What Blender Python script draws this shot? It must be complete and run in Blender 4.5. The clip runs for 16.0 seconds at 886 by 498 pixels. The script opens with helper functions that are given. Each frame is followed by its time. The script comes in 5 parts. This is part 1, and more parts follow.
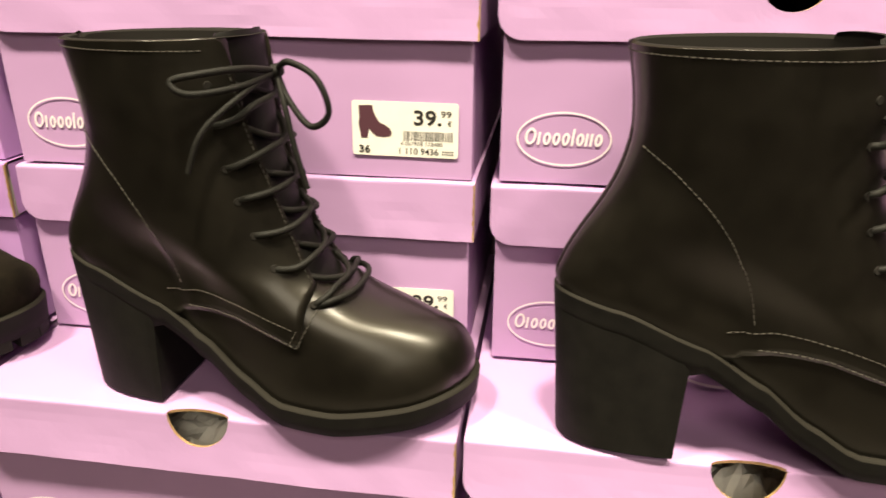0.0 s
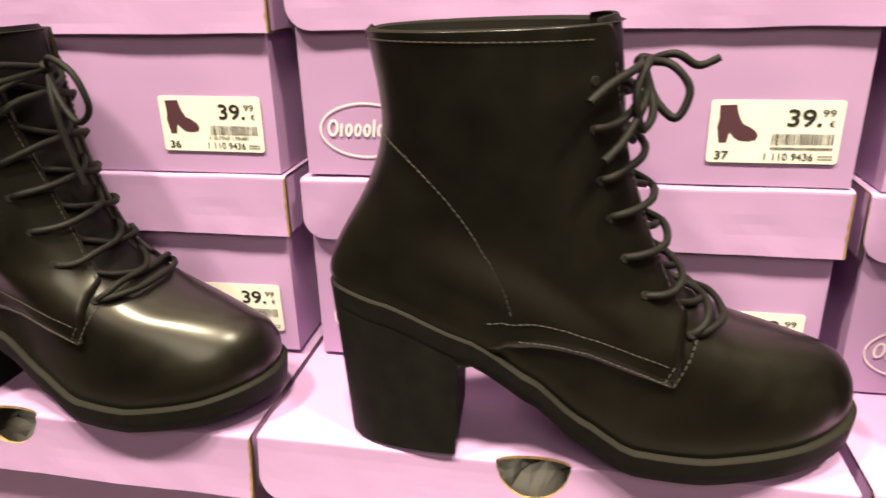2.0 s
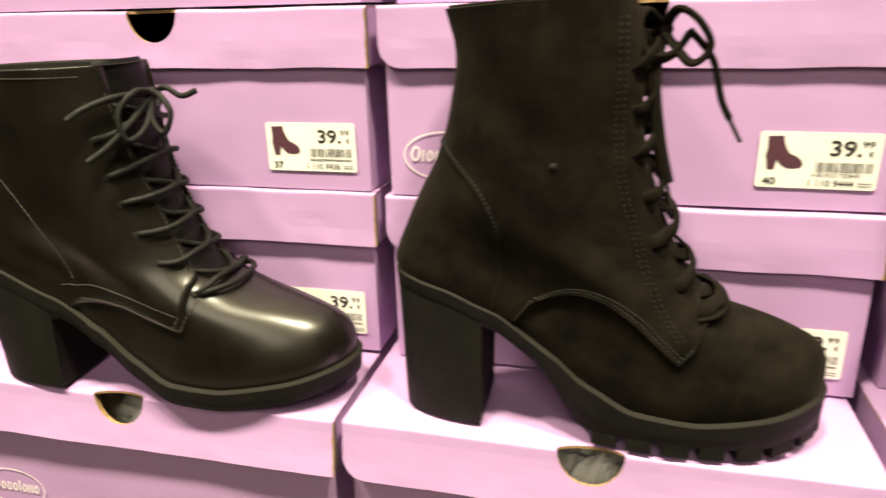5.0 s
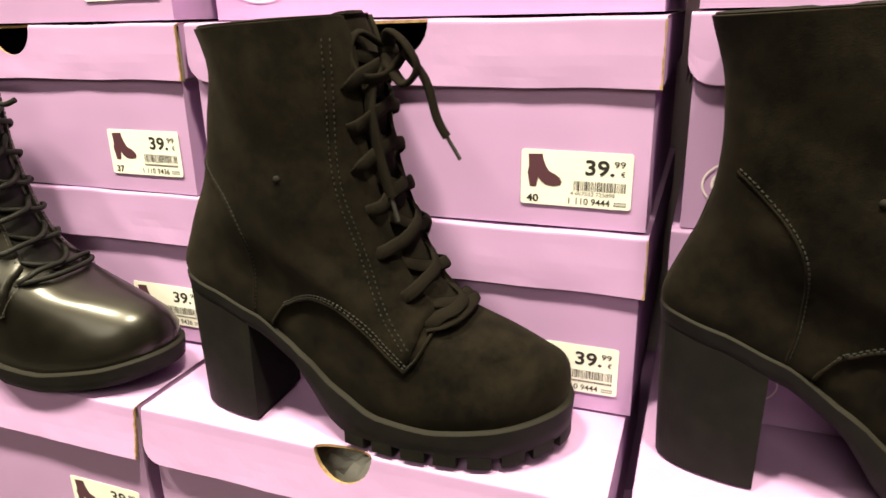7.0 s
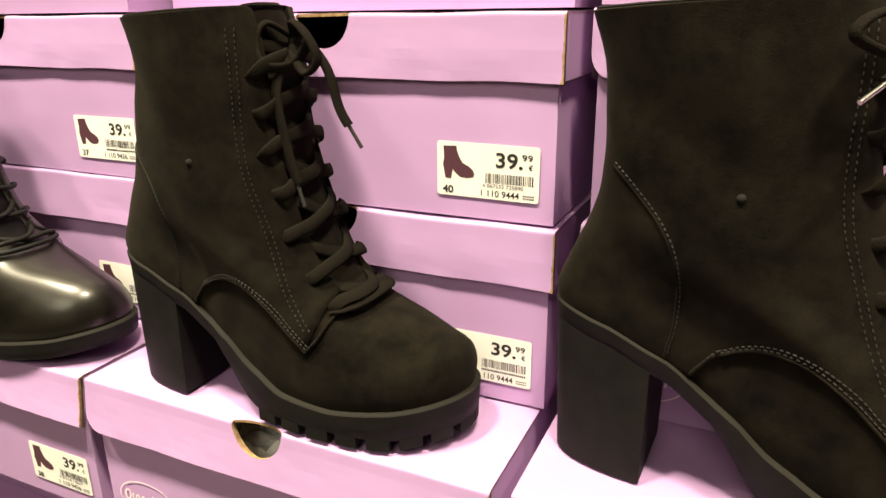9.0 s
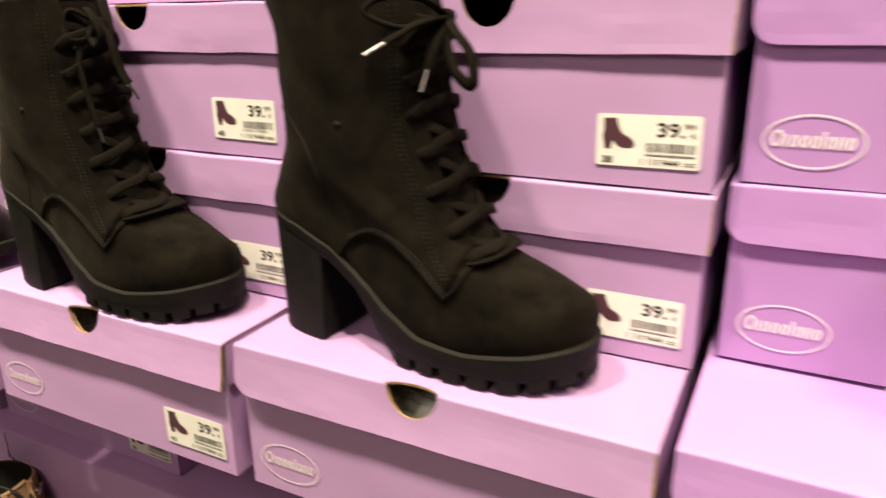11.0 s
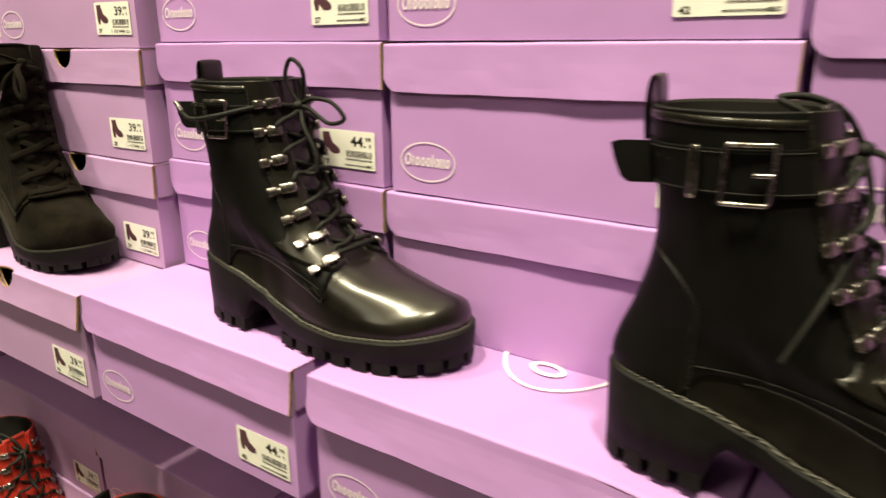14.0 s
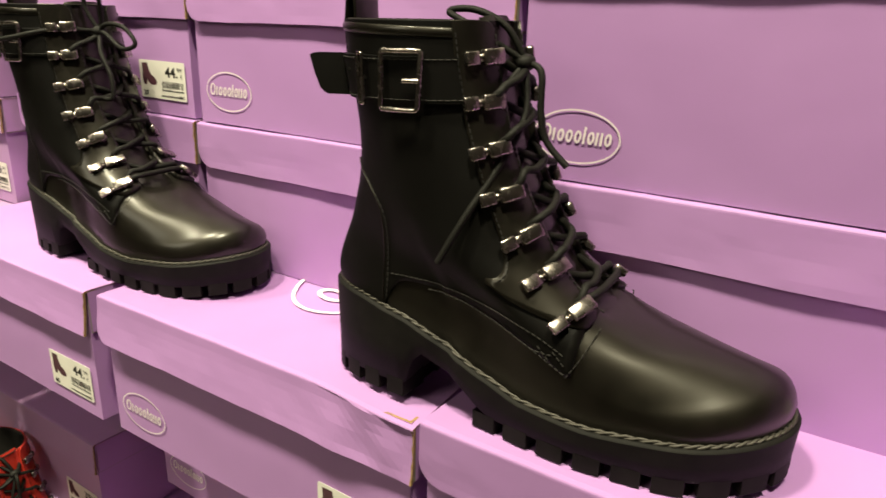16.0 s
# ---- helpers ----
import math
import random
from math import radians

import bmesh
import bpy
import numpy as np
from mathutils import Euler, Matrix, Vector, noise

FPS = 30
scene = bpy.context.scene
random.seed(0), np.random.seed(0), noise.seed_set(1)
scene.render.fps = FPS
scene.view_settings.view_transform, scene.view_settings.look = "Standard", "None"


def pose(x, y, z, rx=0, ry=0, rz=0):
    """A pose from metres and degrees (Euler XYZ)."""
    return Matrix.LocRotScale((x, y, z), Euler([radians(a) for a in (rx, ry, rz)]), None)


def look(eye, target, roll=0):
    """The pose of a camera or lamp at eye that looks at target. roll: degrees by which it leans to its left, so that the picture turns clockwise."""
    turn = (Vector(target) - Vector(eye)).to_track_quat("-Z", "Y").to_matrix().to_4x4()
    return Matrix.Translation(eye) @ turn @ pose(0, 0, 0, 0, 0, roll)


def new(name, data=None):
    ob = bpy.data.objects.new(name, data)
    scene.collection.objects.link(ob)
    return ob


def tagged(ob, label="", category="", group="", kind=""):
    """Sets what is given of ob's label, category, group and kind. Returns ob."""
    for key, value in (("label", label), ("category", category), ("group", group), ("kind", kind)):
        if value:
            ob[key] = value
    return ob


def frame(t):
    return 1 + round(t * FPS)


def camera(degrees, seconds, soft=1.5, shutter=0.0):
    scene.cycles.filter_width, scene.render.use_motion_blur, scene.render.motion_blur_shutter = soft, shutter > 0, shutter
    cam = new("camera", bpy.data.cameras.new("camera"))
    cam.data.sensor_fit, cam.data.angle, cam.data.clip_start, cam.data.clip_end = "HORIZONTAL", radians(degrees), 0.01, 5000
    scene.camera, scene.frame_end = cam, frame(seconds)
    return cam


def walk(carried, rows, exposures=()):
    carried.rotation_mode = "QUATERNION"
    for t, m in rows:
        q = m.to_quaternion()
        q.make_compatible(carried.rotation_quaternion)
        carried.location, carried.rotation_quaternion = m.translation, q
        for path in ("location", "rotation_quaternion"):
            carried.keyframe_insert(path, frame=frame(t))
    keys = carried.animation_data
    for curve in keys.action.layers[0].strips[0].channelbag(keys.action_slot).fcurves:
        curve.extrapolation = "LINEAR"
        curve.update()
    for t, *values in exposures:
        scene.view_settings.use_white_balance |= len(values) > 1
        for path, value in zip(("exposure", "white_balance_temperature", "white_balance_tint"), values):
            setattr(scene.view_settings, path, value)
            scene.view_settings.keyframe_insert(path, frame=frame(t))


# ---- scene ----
cam = camera(64.5, 16.0, shutter=0.5)
METRES, EYE, TILT, LEAN, TURN = 1.85, 1.25, 0.0, 0.0, 8.2
ROWS = [
    (0.0, 0.0, 0.0, 0.0, 0.09, -21.5, -0.24),
    (0.5, 0.0214, 0.0038, 0.0002, 1.24, -21.57, 0.13),
    (1.0, 0.0376, 0.0036, -0.0012, 1.91, -21.52, 0.46),
    (1.5, 0.0552, 0.0061, -0.002, 2.1, -21.64, 0.88),
    (2.0, 0.0725, 0.0035, -0.0036, 2.13, -21.56, 1.42),
    (2.5, 0.0977, 0.002, -0.0052, 2.16, -21.48, 1.8),
    (3.0, 0.1232, -0.0035, -0.0042, 2.71, -21.34, 2.14),
    (3.5, 0.1512, -0.0085, -0.0072, 3.67, -21.09, 2.14),
    (4.0, 0.1779, -0.013, -0.0057, 4.51, -20.37, 1.81),
    (4.5, 0.1977, -0.0272, -0.0014, 5.15, -19.28, 1.64),
    (5.0, 0.233, -0.0484, -0.0002, 5.55, -19.03, 1.38),
    (7.5, 0.3501, -0.0381, 0.0036, 13.52, -18.82, 1.16),
    (8.0, 0.365, -0.0359, 0.0024, 14.55, -18.83, 0.89),
    (10.5, 0.4521, -0.0612, -0.0044, 18.49, -17.98, 0.65),
    (11.0, 0.5124, -0.0875, -0.0057, 18.7, -18.52, 0.76),
    (11.5, 0.5757, -0.0954, -0.0045, 19.07, -18.64, 0.96),
    (12.0, 0.6333, -0.0917, -0.0018, 20.03, -18.67, 1.3),
    (12.5, 0.6955, -0.09, -0.0045, 23.47, -18.59, 1.96),
    (13.0, 0.7566, -0.0904, -0.0059, 24.75, -18.39, 1.92),
    (13.5, 0.8078, -0.1051, 0.0031, 25.33, -17.3, 2.09),
    (14.0, 0.8663, -0.1331, 0.0046, 26.89, -16.47, 0.27),
    (14.5, 0.9076, -0.1352, 0.0025, 27.68, -16.37, -0.75),
    (15.0, 0.9324, -0.127, -0.0046, 27.85, -17.16, -0.97),
    (15.5, 0.9416, -0.1173, -0.0112, 27.15, -17.79, -1.25),
    (16.0, 0.9472, -0.1084, -0.0111, 25.97, -18.47, -1.43),
]
EXPOSURES = [(0.0, 0.17, 6600, 1), (3.0, 0.09, 6600, 1), (4.5, 0.17, 6550, -4), (8.2, 0.23, 6500, -4), (10.5, -0.07, 6500, 4), (12.6, -0.44, 6700, 1), (14.0, -0.29, 6600, -7), (16.0, -0.42, 6500, -7)]
walk(cam, [(t, pose(0, 0, EYE, TILT, LEAN, TURN) @ pose(METRES * x, METRES * y, METRES * z, 90 + pitch, roll, yaw)) for t, x, y, z, yaw, pitch, roll in ROWS], EXPOSURES)
SPOT, FILL = 350.0, 25.0
BOX_COLOUR = (0.47, 0.285, 0.52)
VIOLET_COLOUR = (0.45, 0.243, 0.545)

# ---- world and lamps ----
world = bpy.data.worlds.new("shop_air")
world.use_nodes = True
world.node_tree.nodes["Background"].inputs[0].default_value = (1.0, 0.86, 0.72, 1)
world.node_tree.nodes["Background"].inputs[1].default_value = 0.03
scene.world = world


def lamp(name, kind, place, target, energy, size, colour):
    data = bpy.data.lights.new(name, kind)
    data.energy, data.color = energy, colour
    if kind == "AREA":
        data.shape, data.size = "DISK", size
    else:
        data.shadow_soft_size = size
        if kind == "SPOT":
            data.spot_size, data.spot_blend = radians(75), 0.8
    ob = new(name, data)
    ob.matrix_world = look(place, target)
    return ob


WARM = (1.0, 0.85, 0.66)
for lx in (-0.80, 0.15, 1.10, 2.05):
    lamp("ceiling_spot", "SPOT", (lx, -0.30, 3.18), (lx, 0.33, 0.80), SPOT, 0.11, WARM)
# added soft fill, no real fixture: lifts the upright box fronts and lower tier
lamp("fill_disc", "AREA", (0.6, -1.9, 2.75), (0.6, 0.3, 0.9), FILL, 1.2, (1.0, 0.84, 0.68))


# ---- materials ----
def material(name, colour, rough=0.5, metal=0.0, spec=0.5):
    m = bpy.data.materials.new(name)
    m.use_nodes = True
    b = m.node_tree.nodes["Principled BSDF"]
    b.inputs["Base Color"].default_value = (*colour, 1)
    b.inputs["Roughness"].default_value = rough
    b.inputs["Metallic"].default_value = metal
    b.inputs["Specular IOR Level"].default_value = spec
    return m, m.node_tree, b


def noise_node(nt, scale, detail=4.0, rough=0.55):
    tc = nt.nodes.new("ShaderNodeTexCoord")
    n = nt.nodes.new("ShaderNodeTexNoise")
    n.inputs["Scale"].default_value, n.inputs["Detail"].default_value, n.inputs["Roughness"].default_value = scale, detail, rough
    nt.links.new(tc.outputs["Object"], n.inputs["Vector"])
    return n


def bump_from(nt, b, source, strength, distance, after=None):
    bp = nt.nodes.new("ShaderNodeBump")
    bp.inputs["Strength"].default_value, bp.inputs["Distance"].default_value = strength, distance
    nt.links.new(source, bp.inputs["Height"])
    if after:
        nt.links.new(after.outputs["Normal"], bp.inputs["Normal"])
    nt.links.new(bp.outputs["Normal"], b.inputs["Normal"])
    return bp


def vary(nt, b, source, low, high, lo=0.3, hi=0.7):
    r = nt.nodes.new("ShaderNodeValToRGB")
    r.color_ramp.elements[0].position, r.color_ramp.elements[1].position = lo, hi
    r.color_ramp.elements[0].color, r.color_ramp.elements[1].color = (*low, 1), (*high, 1)
    nt.links.new(source, r.inputs[0])
    nt.links.new(r.outputs[0], b.inputs["Base Color"])
    return r


def rough_vary(nt, b, source, low, high):
    r = nt.nodes.new("ShaderNodeMapRange")
    r.inputs["To Min"].default_value, r.inputs["To Max"].default_value = low, high
    r.inputs["From Min"].default_value, r.inputs["From Max"].default_value = 0.3, 0.7
    nt.links.new(source, r.inputs["Value"])
    nt.links.new(r.outputs[0], b.inputs["Roughness"])


def card(name, c, rough):
    m, nt, b = material(name, c, rough, spec=0.35)
    big, fine = noise_node(nt, 7.0, 3), noise_node(nt, 420.0, 3)
    r = vary(nt, b, big.outputs["Fac"], tuple(v * 0.93 for v in c), tuple(min(1, v * 1.05) for v in c))
    # each box is printed a shade apart
    info = nt.nodes.new("ShaderNodeObjectInfo")
    hsv = nt.nodes.new("ShaderNodeHueSaturation")
    mr = nt.nodes.new("ShaderNodeMapRange")
    mr.inputs["To Min"].default_value, mr.inputs["To Max"].default_value = 0.94, 1.06
    nt.links.new(info.outputs["Random"], mr.inputs["Value"])
    nt.links.new(mr.outputs[0], hsv.inputs["Value"])
    nt.links.new(r.outputs[0], hsv.inputs["Color"])
    nt.links.new(hsv.outputs[0], b.inputs["Base Color"])
    wave = noise_node(nt, 14.0, 2)
    a = bump_from(nt, b, wave.outputs["Fac"], 0.25, 0.004)
    bump_from(nt, b, fine.outputs["Fac"], 0.06, 0.0004, a)
    rough_vary(nt, b, big.outputs["Fac"], rough - 0.07, rough + 0.07)
    return m


LILAC = card("lilac_card", BOX_COLOUR, 0.5)
VIOLET = card("violet_card", VIOLET_COLOUR, 0.5)
m, nt, b = material("kraft_edge", (0.30, 0.18, 0.08), 0.85)
vary(nt, b, noise_node(nt, 300).outputs["Fac"], (0.20, 0.11, 0.045), (0.42, 0.27, 0.13))
KRAFT = m
m, nt, b = material("grey_card_inside", (0.32, 0.29, 0.26), 0.9)
vary(nt, b, noise_node(nt, 60).outputs["Fac"], (0.26, 0.23, 0.20), (0.38, 0.34, 0.30))
INSIDE = m
m, nt, b = material("tissue_paper", (0.75, 0.73, 0.70), 0.8)
bump_from(nt, b, noise_node(nt, 90).outputs["Fac"], 0.6, 0.003)
TISSUE = m
m, nt, b = material("label_paper", (0.80, 0.77, 0.71), 0.55)
vary(nt, b, noise_node(nt, 40).outputs["Fac"], (0.76, 0.73, 0.67), (0.83, 0.80, 0.74))
PAPER = m
INK = material("black_print", (0.015, 0.013, 0.013), 0.6)[0]
PLUM = material("plum_print", (0.07, 0.022, 0.035), 0.6)[0]
LOGO = material("cream_print", (0.80, 0.70, 0.74), 0.5)[0]

m, nt, b = material("black_leather", (0.005, 0.0044, 0.0036), 0.3, spec=0.24)
g, wv = noise_node(nt, 900, 3), noise_node(nt, 45, 3)
vary(nt, b, wv.outputs["Fac"], (0.0024, 0.0021, 0.0016), (0.0050, 0.0044, 0.0034))
rough_vary(nt, b, wv.outputs["Fac"], 0.40, 0.52)
b.inputs["Coat Weight"].default_value, b.inputs["Coat Roughness"].default_value = 0.62, 0.25
b.inputs["Specular Tint"].default_value = (1.0, 0.93, 0.80, 1)
b.inputs["Coat Tint"].default_value = (1.0, 0.95, 0.86, 1)
a = bump_from(nt, b, wv.outputs["Fac"], 0.05, 0.0012)
bump_from(nt, b, g.outputs["Fac"], 0.10, 0.0003, a)
LEATHER = m
m, nt, b = material("matte_black_leather", (0.0036, 0.0032, 0.0027), 0.5, spec=0.14)
g, wv = noise_node(nt, 1100, 3), noise_node(nt, 35, 3)
rough_vary(nt, b, wv.outputs["Fac"], 0.46, 0.60)
a = bump_from(nt, b, wv.outputs["Fac"], 0.05, 0.0012)
bump_from(nt, b, g.outputs["Fac"], 0.18, 0.0003, a)
MATTE = m
m, nt, b = material("black_suede", (0.02, 0.017, 0.013), 0.95, spec=0.06)
g, wv = noise_node(nt, 1500, 4, 0.7), noise_node(nt, 42, 10, 0.76)
vary(nt, b, wv.outputs["Fac"], (0.0026, 0.0021, 0.0016), (0.0138, 0.0106, 0.0068), 0.36, 0.72)
b.inputs["Sheen Weight"].default_value, b.inputs["Sheen Roughness"].default_value = 0.065, 0.4
b.inputs["Sheen Tint"].default_value = (0.45, 0.38, 0.28, 1)
bump_from(nt, b, g.outputs["Fac"], 0.5, 0.0006)
SUEDE = m
m, nt, b = material("black_rubber", (0.009, 0.0085, 0.008), 0.62, spec=0.12)
vary(nt, b, noise_node(nt, 70).outputs["Fac"], (0.0055, 0.0051, 0.0045), (0.011, 0.0102, 0.0088))
bump_from(nt, b, noise_node(nt, 700).outputs["Fac"], 0.12, 0.0003)
RUBBER = m
WELT = material("sole_edge", (0.0145, 0.0128, 0.0100), 0.75, spec=0.12)[0]
m, nt, b = material("waxed_cord", (0.008, 0.0075, 0.006), 0.6, spec=0.2)
bump_from(nt, b, noise_node(nt, 1400, 2).outputs["Fac"], 0.5, 0.0006)
CORD = m
m, nt, b = material("cotton_lace", (0.010, 0.0080, 0.0058), 0.95, spec=0.05)
bump_from(nt, b, noise_node(nt, 1600, 2).outputs["Fac"], 0.8, 0.0008)
COTTON = m
STITCH = material("grey_thread", (0.042, 0.037, 0.029), 0.8)[0]
DARKSTITCH = material("black_thread", (0.0145, 0.013, 0.0105), 0.8)[0]
LINING = material("dark_lining", (0.014, 0.0125, 0.011), 0.9, spec=0.1)[0]
TWIST = material("twisted_welt", (0.060, 0.054, 0.045), 0.5, spec=0.35)[0]
CUT = material("cut_leather_edge", (0.014, 0.0115, 0.008), 0.9, spec=0.08)[0]
m, nt, b = material("gunmetal", (0.35, 0.315, 0.29), 0.25, 1.0)
rough_vary(nt, b, noise_node(nt, 200).outputs["Fac"], 0.20, 0.32)
METAL = m
STEEL = material("steel_tip", (0.6, 0.57, 0.52), 0.25, 1.0)[0]
m, nt, b = material("red_leather", (0.55, 0.035, 0.02), 0.4)
vary(nt, b, noise_node(nt, 60).outputs["Fac"], (0.34, 0.018, 0.010), (0.47, 0.034, 0.019))
RED = m
m, nt, b = material("tan_suede", (0.30, 0.17, 0.08), 0.9)
vary(nt, b, noise_node(nt, 60).outputs["Fac"], (0.22, 0.12, 0.05), (0.36, 0.22, 0.11))
TAN = m
m, nt, b = material("wall_paint", (0.30, 0.27, 0.24), 0.8)
vary(nt, b, noise_node(nt, 3).outputs["Fac"], (0.26, 0.235, 0.21), (0.34, 0.31, 0.275))
PAINT = m
m, nt, b = material("floor_vinyl", (0.28, 0.25, 0.22), 0.45)
vary(nt, b, noise_node(nt, 5).outputs["Fac"], (0.16, 0.14, 0.12), (0.22, 0.20, 0.17))
VINYL = m
m, nt, b = material("shelf_metal", (0.45, 0.43, 0.41), 0.4)
vary(nt, b, noise_node(nt, 8).outputs["Fac"], (0.42, 0.40, 0.38), (0.48, 0.46, 0.44))
SHELF = m


# ---- building helpers ----
def mesh_of(name, verts, faces, mats, index=None, smooth=False):
    me = bpy.data.meshes.new(name)
    me.from_pydata([tuple(v) for v in verts], [], faces)
    for mt in mats:
        me.materials.append(mt)
    if index is not None:
        me.polygons.foreach_set("material_index", index)
    if smooth:
        me.polygons.foreach_set("use_smooth", [True] * len(me.polygons))
    me.update()
    return me


def piece(name, me, parent, label="", m=None):
    ob = new(name, me)
    ob.parent = parent
    if m is not None:
        ob.matrix_basis = m
    return tagged(ob, label) if label else ob


class Build:
    """Collects vertices and faces of one part."""

    def __init__(self):
        self.v, self.f, self.i = [], [], []

    def face(self, pts, mat=0):
        n = len(self.v)
        self.v += [Vector(p) for p in pts]
        self.f.append(tuple(range(n, n + len(pts))))
        self.i.append(mat)

    def grid(self, rows, mat=0, closed=False, flip=False):
        n, h, w = len(self.v), len(rows), len(rows[0])
        for r in rows:
            self.v += [Vector(p) for p in r]
        for j in range(h - 1):
            for k in range(w if closed else w - 1):
                q = (n + j * w + k, n + j * w + (k + 1) % w, n + (j + 1) * w + (k + 1) % w, n + (j + 1) * w + k)
                self.f.append(q[::-1] if flip else q)
                self.i.append(mat)

    def box(self, lo, hi, mat=0, m=None, bevel=0.0):
        bm = bmesh.new()
        bmesh.ops.create_cube(bm, size=1)
        c, s = [(a + b) / 2 for a, b in zip(lo, hi)], [b - a for a, b in zip(lo, hi)]
        for v in bm.verts:
            v.co = Vector([c[k] + v.co[k] * s[k] for k in range(3)])
        if bevel:
            bmesh.ops.bevel(bm, geom=bm.edges[:], offset=bevel, segments=2, affect="EDGES", profile=0.5)
        self.add(bm, mat, m)

    def add(self, bm, mat=0, m=None):
        n = len(self.v)
        bm.verts.index_update()
        for v in bm.verts:
            self.v.append(m @ v.co if m is not None else v.co.copy())
        for f in bm.faces:
            self.f.append(tuple(n + v.index for v in f.verts))
            self.i.append(mat)
        bm.free()

    def tube(self, pts, rx, ry=None, ups=None, seg=8, mat=0, taper=None):
        """A cord through pts: rx across, ry along the ups."""
        ry = ry or rx
        rows = []
        up = Vector((0, 0, 1))
        for k, p in enumerate(pts):
            d = (pts[min(k + 1, len(pts) - 1)] - pts[max(k - 1, 0)]).normalized()
            u = Vector(ups[k]) if ups else up
            u = u - d * u.dot(d)
            if u.length < 1e-4:
                u = d.orthogonal()
            u.normalize()
            up = u
            s = d.cross(u)
            t = taper(k / (len(pts) - 1)) if taper else 1.0
            rows.append([p + s * math.cos(a) * rx * t + u * math.sin(a) * ry * t for a in (2 * math.pi * j / seg for j in range(seg))])
        self.grid(rows, mat, closed=True)
        self.face(rows[0], mat)
        self.face(rows[-1][::-1], mat)

    def mesh(self, name, mats, smooth=False, weld=False):
        me = mesh_of(name, self.v, self.f, mats, self.i, smooth)
        if weld or smooth:
            bm = bmesh.new()
            bm.from_mesh(me)
            if weld:
                bmesh.ops.remove_doubles(bm, verts=bm.verts[:], dist=1e-6)
            bmesh.ops.recalc_face_normals(bm, faces=bm.faces[:])
            bm.to_mesh(me)
            bm.free()
        return me


def catmull(keys, n):
    """n points on a smooth line through keys."""
    keys = [Vector(k) for k in keys]
    out = []
    for s in range(n):
        t = s / (n - 1) * (len(keys) - 1)
        i = min(int(t), len(keys) - 2)
        f = t - i
        p0, p1, p2, p3 = keys[max(i - 1, 0)], keys[i], keys[i + 1], keys[min(i + 2, len(keys) - 1)]
        out.append(0.5 * (2 * p1 + (p2 - p0) * f + (2 * p0 - 5 * p1 + 4 * p2 - p3) * f * f + (3 * p1 - p0 - 3 * p2 + p3) * f**3))
    return out


def smooth(lo, hi, x):
    t = min(1, max(0, (x - lo) / (hi - lo)))
    return t * t * (3 - 2 * t)


LETTERS = {}


def text_mesh(words, size, mat, wide=1.0, bold=0.008):
    key = (words, size, mat.name)
    if key not in LETTERS:
        cu = bpy.data.curves.new("print", "FONT")
        cu.body, cu.size, cu.resolution_u, cu.offset = words, size, 3, size * bold
        ob = bpy.data.objects.new("print", cu)
        scene.collection.objects.link(ob)
        me = bpy.data.meshes.new_from_object(ob.evaluated_get(bpy.context.evaluated_depsgraph_get()))
        bpy.data.objects.remove(ob)
        me.transform(Matrix.Diagonal((wide, 1, 1, 1)))
        me.materials.clear()
        me.materials.append(mat)
        LETTERS[key] = me
    return LETTERS[key]


# ---- shop shell ----
def slab(name, lo, hi, mat, label, category):
    bd = Build()
    bd.box(lo, hi)
    return tagged(new(name, bd.mesh(name, [mat])), label, category, kind="structure")


slab("floor", (-3.5, -3.5, -0.1), (4.5, 1.2, 0.0), VINYL, "grey vinyl shop floor", "floor")
slab("ceiling", (-3.5, -3.5, 3.35), (4.5, 1.2, 3.45), PAINT, "grey painted shop ceiling", "ceiling")
slab("wall_north", (-3.5, 1.0, 0), (4.5, 1.2, 3.35), PAINT, "greige wall behind the stacked boxes", "wall")
slab("wall_south", (-3.5, -3.5, 0), (4.5, -3.4, 3.35), PAINT, "greige painted shop wall", "wall")
slab("wall_west", (-3.5, -3.4, 0), (-3.4, 1.0, 3.35), PAINT, "greige painted shop wall", "wall")
slab("wall_east", (4.4, -3.4, 0), (4.5, 1.0, 3.35), PAINT, "greige painted shop wall", "wall")
slab("shelf_base", (-1.2, 0.22, 0.0), (2.6, 0.99, 0.393), SHELF, "grey metal shelf base under the boxes", "shelf")

# added sheet, not a known shelf part: screens the lit wall from the gaps
slab("gap_backing", (-1.2, 0.76, 0.393), (2.6, 0.78, 1.9), SHELF, "grey sheet added behind the boxes to keep their gaps dark", "shelf")

# ---- shoe boxes ----
BW, BD, BH, LID, TH = 0.310, 0.285, 0.1215, 0.038, 0.0018


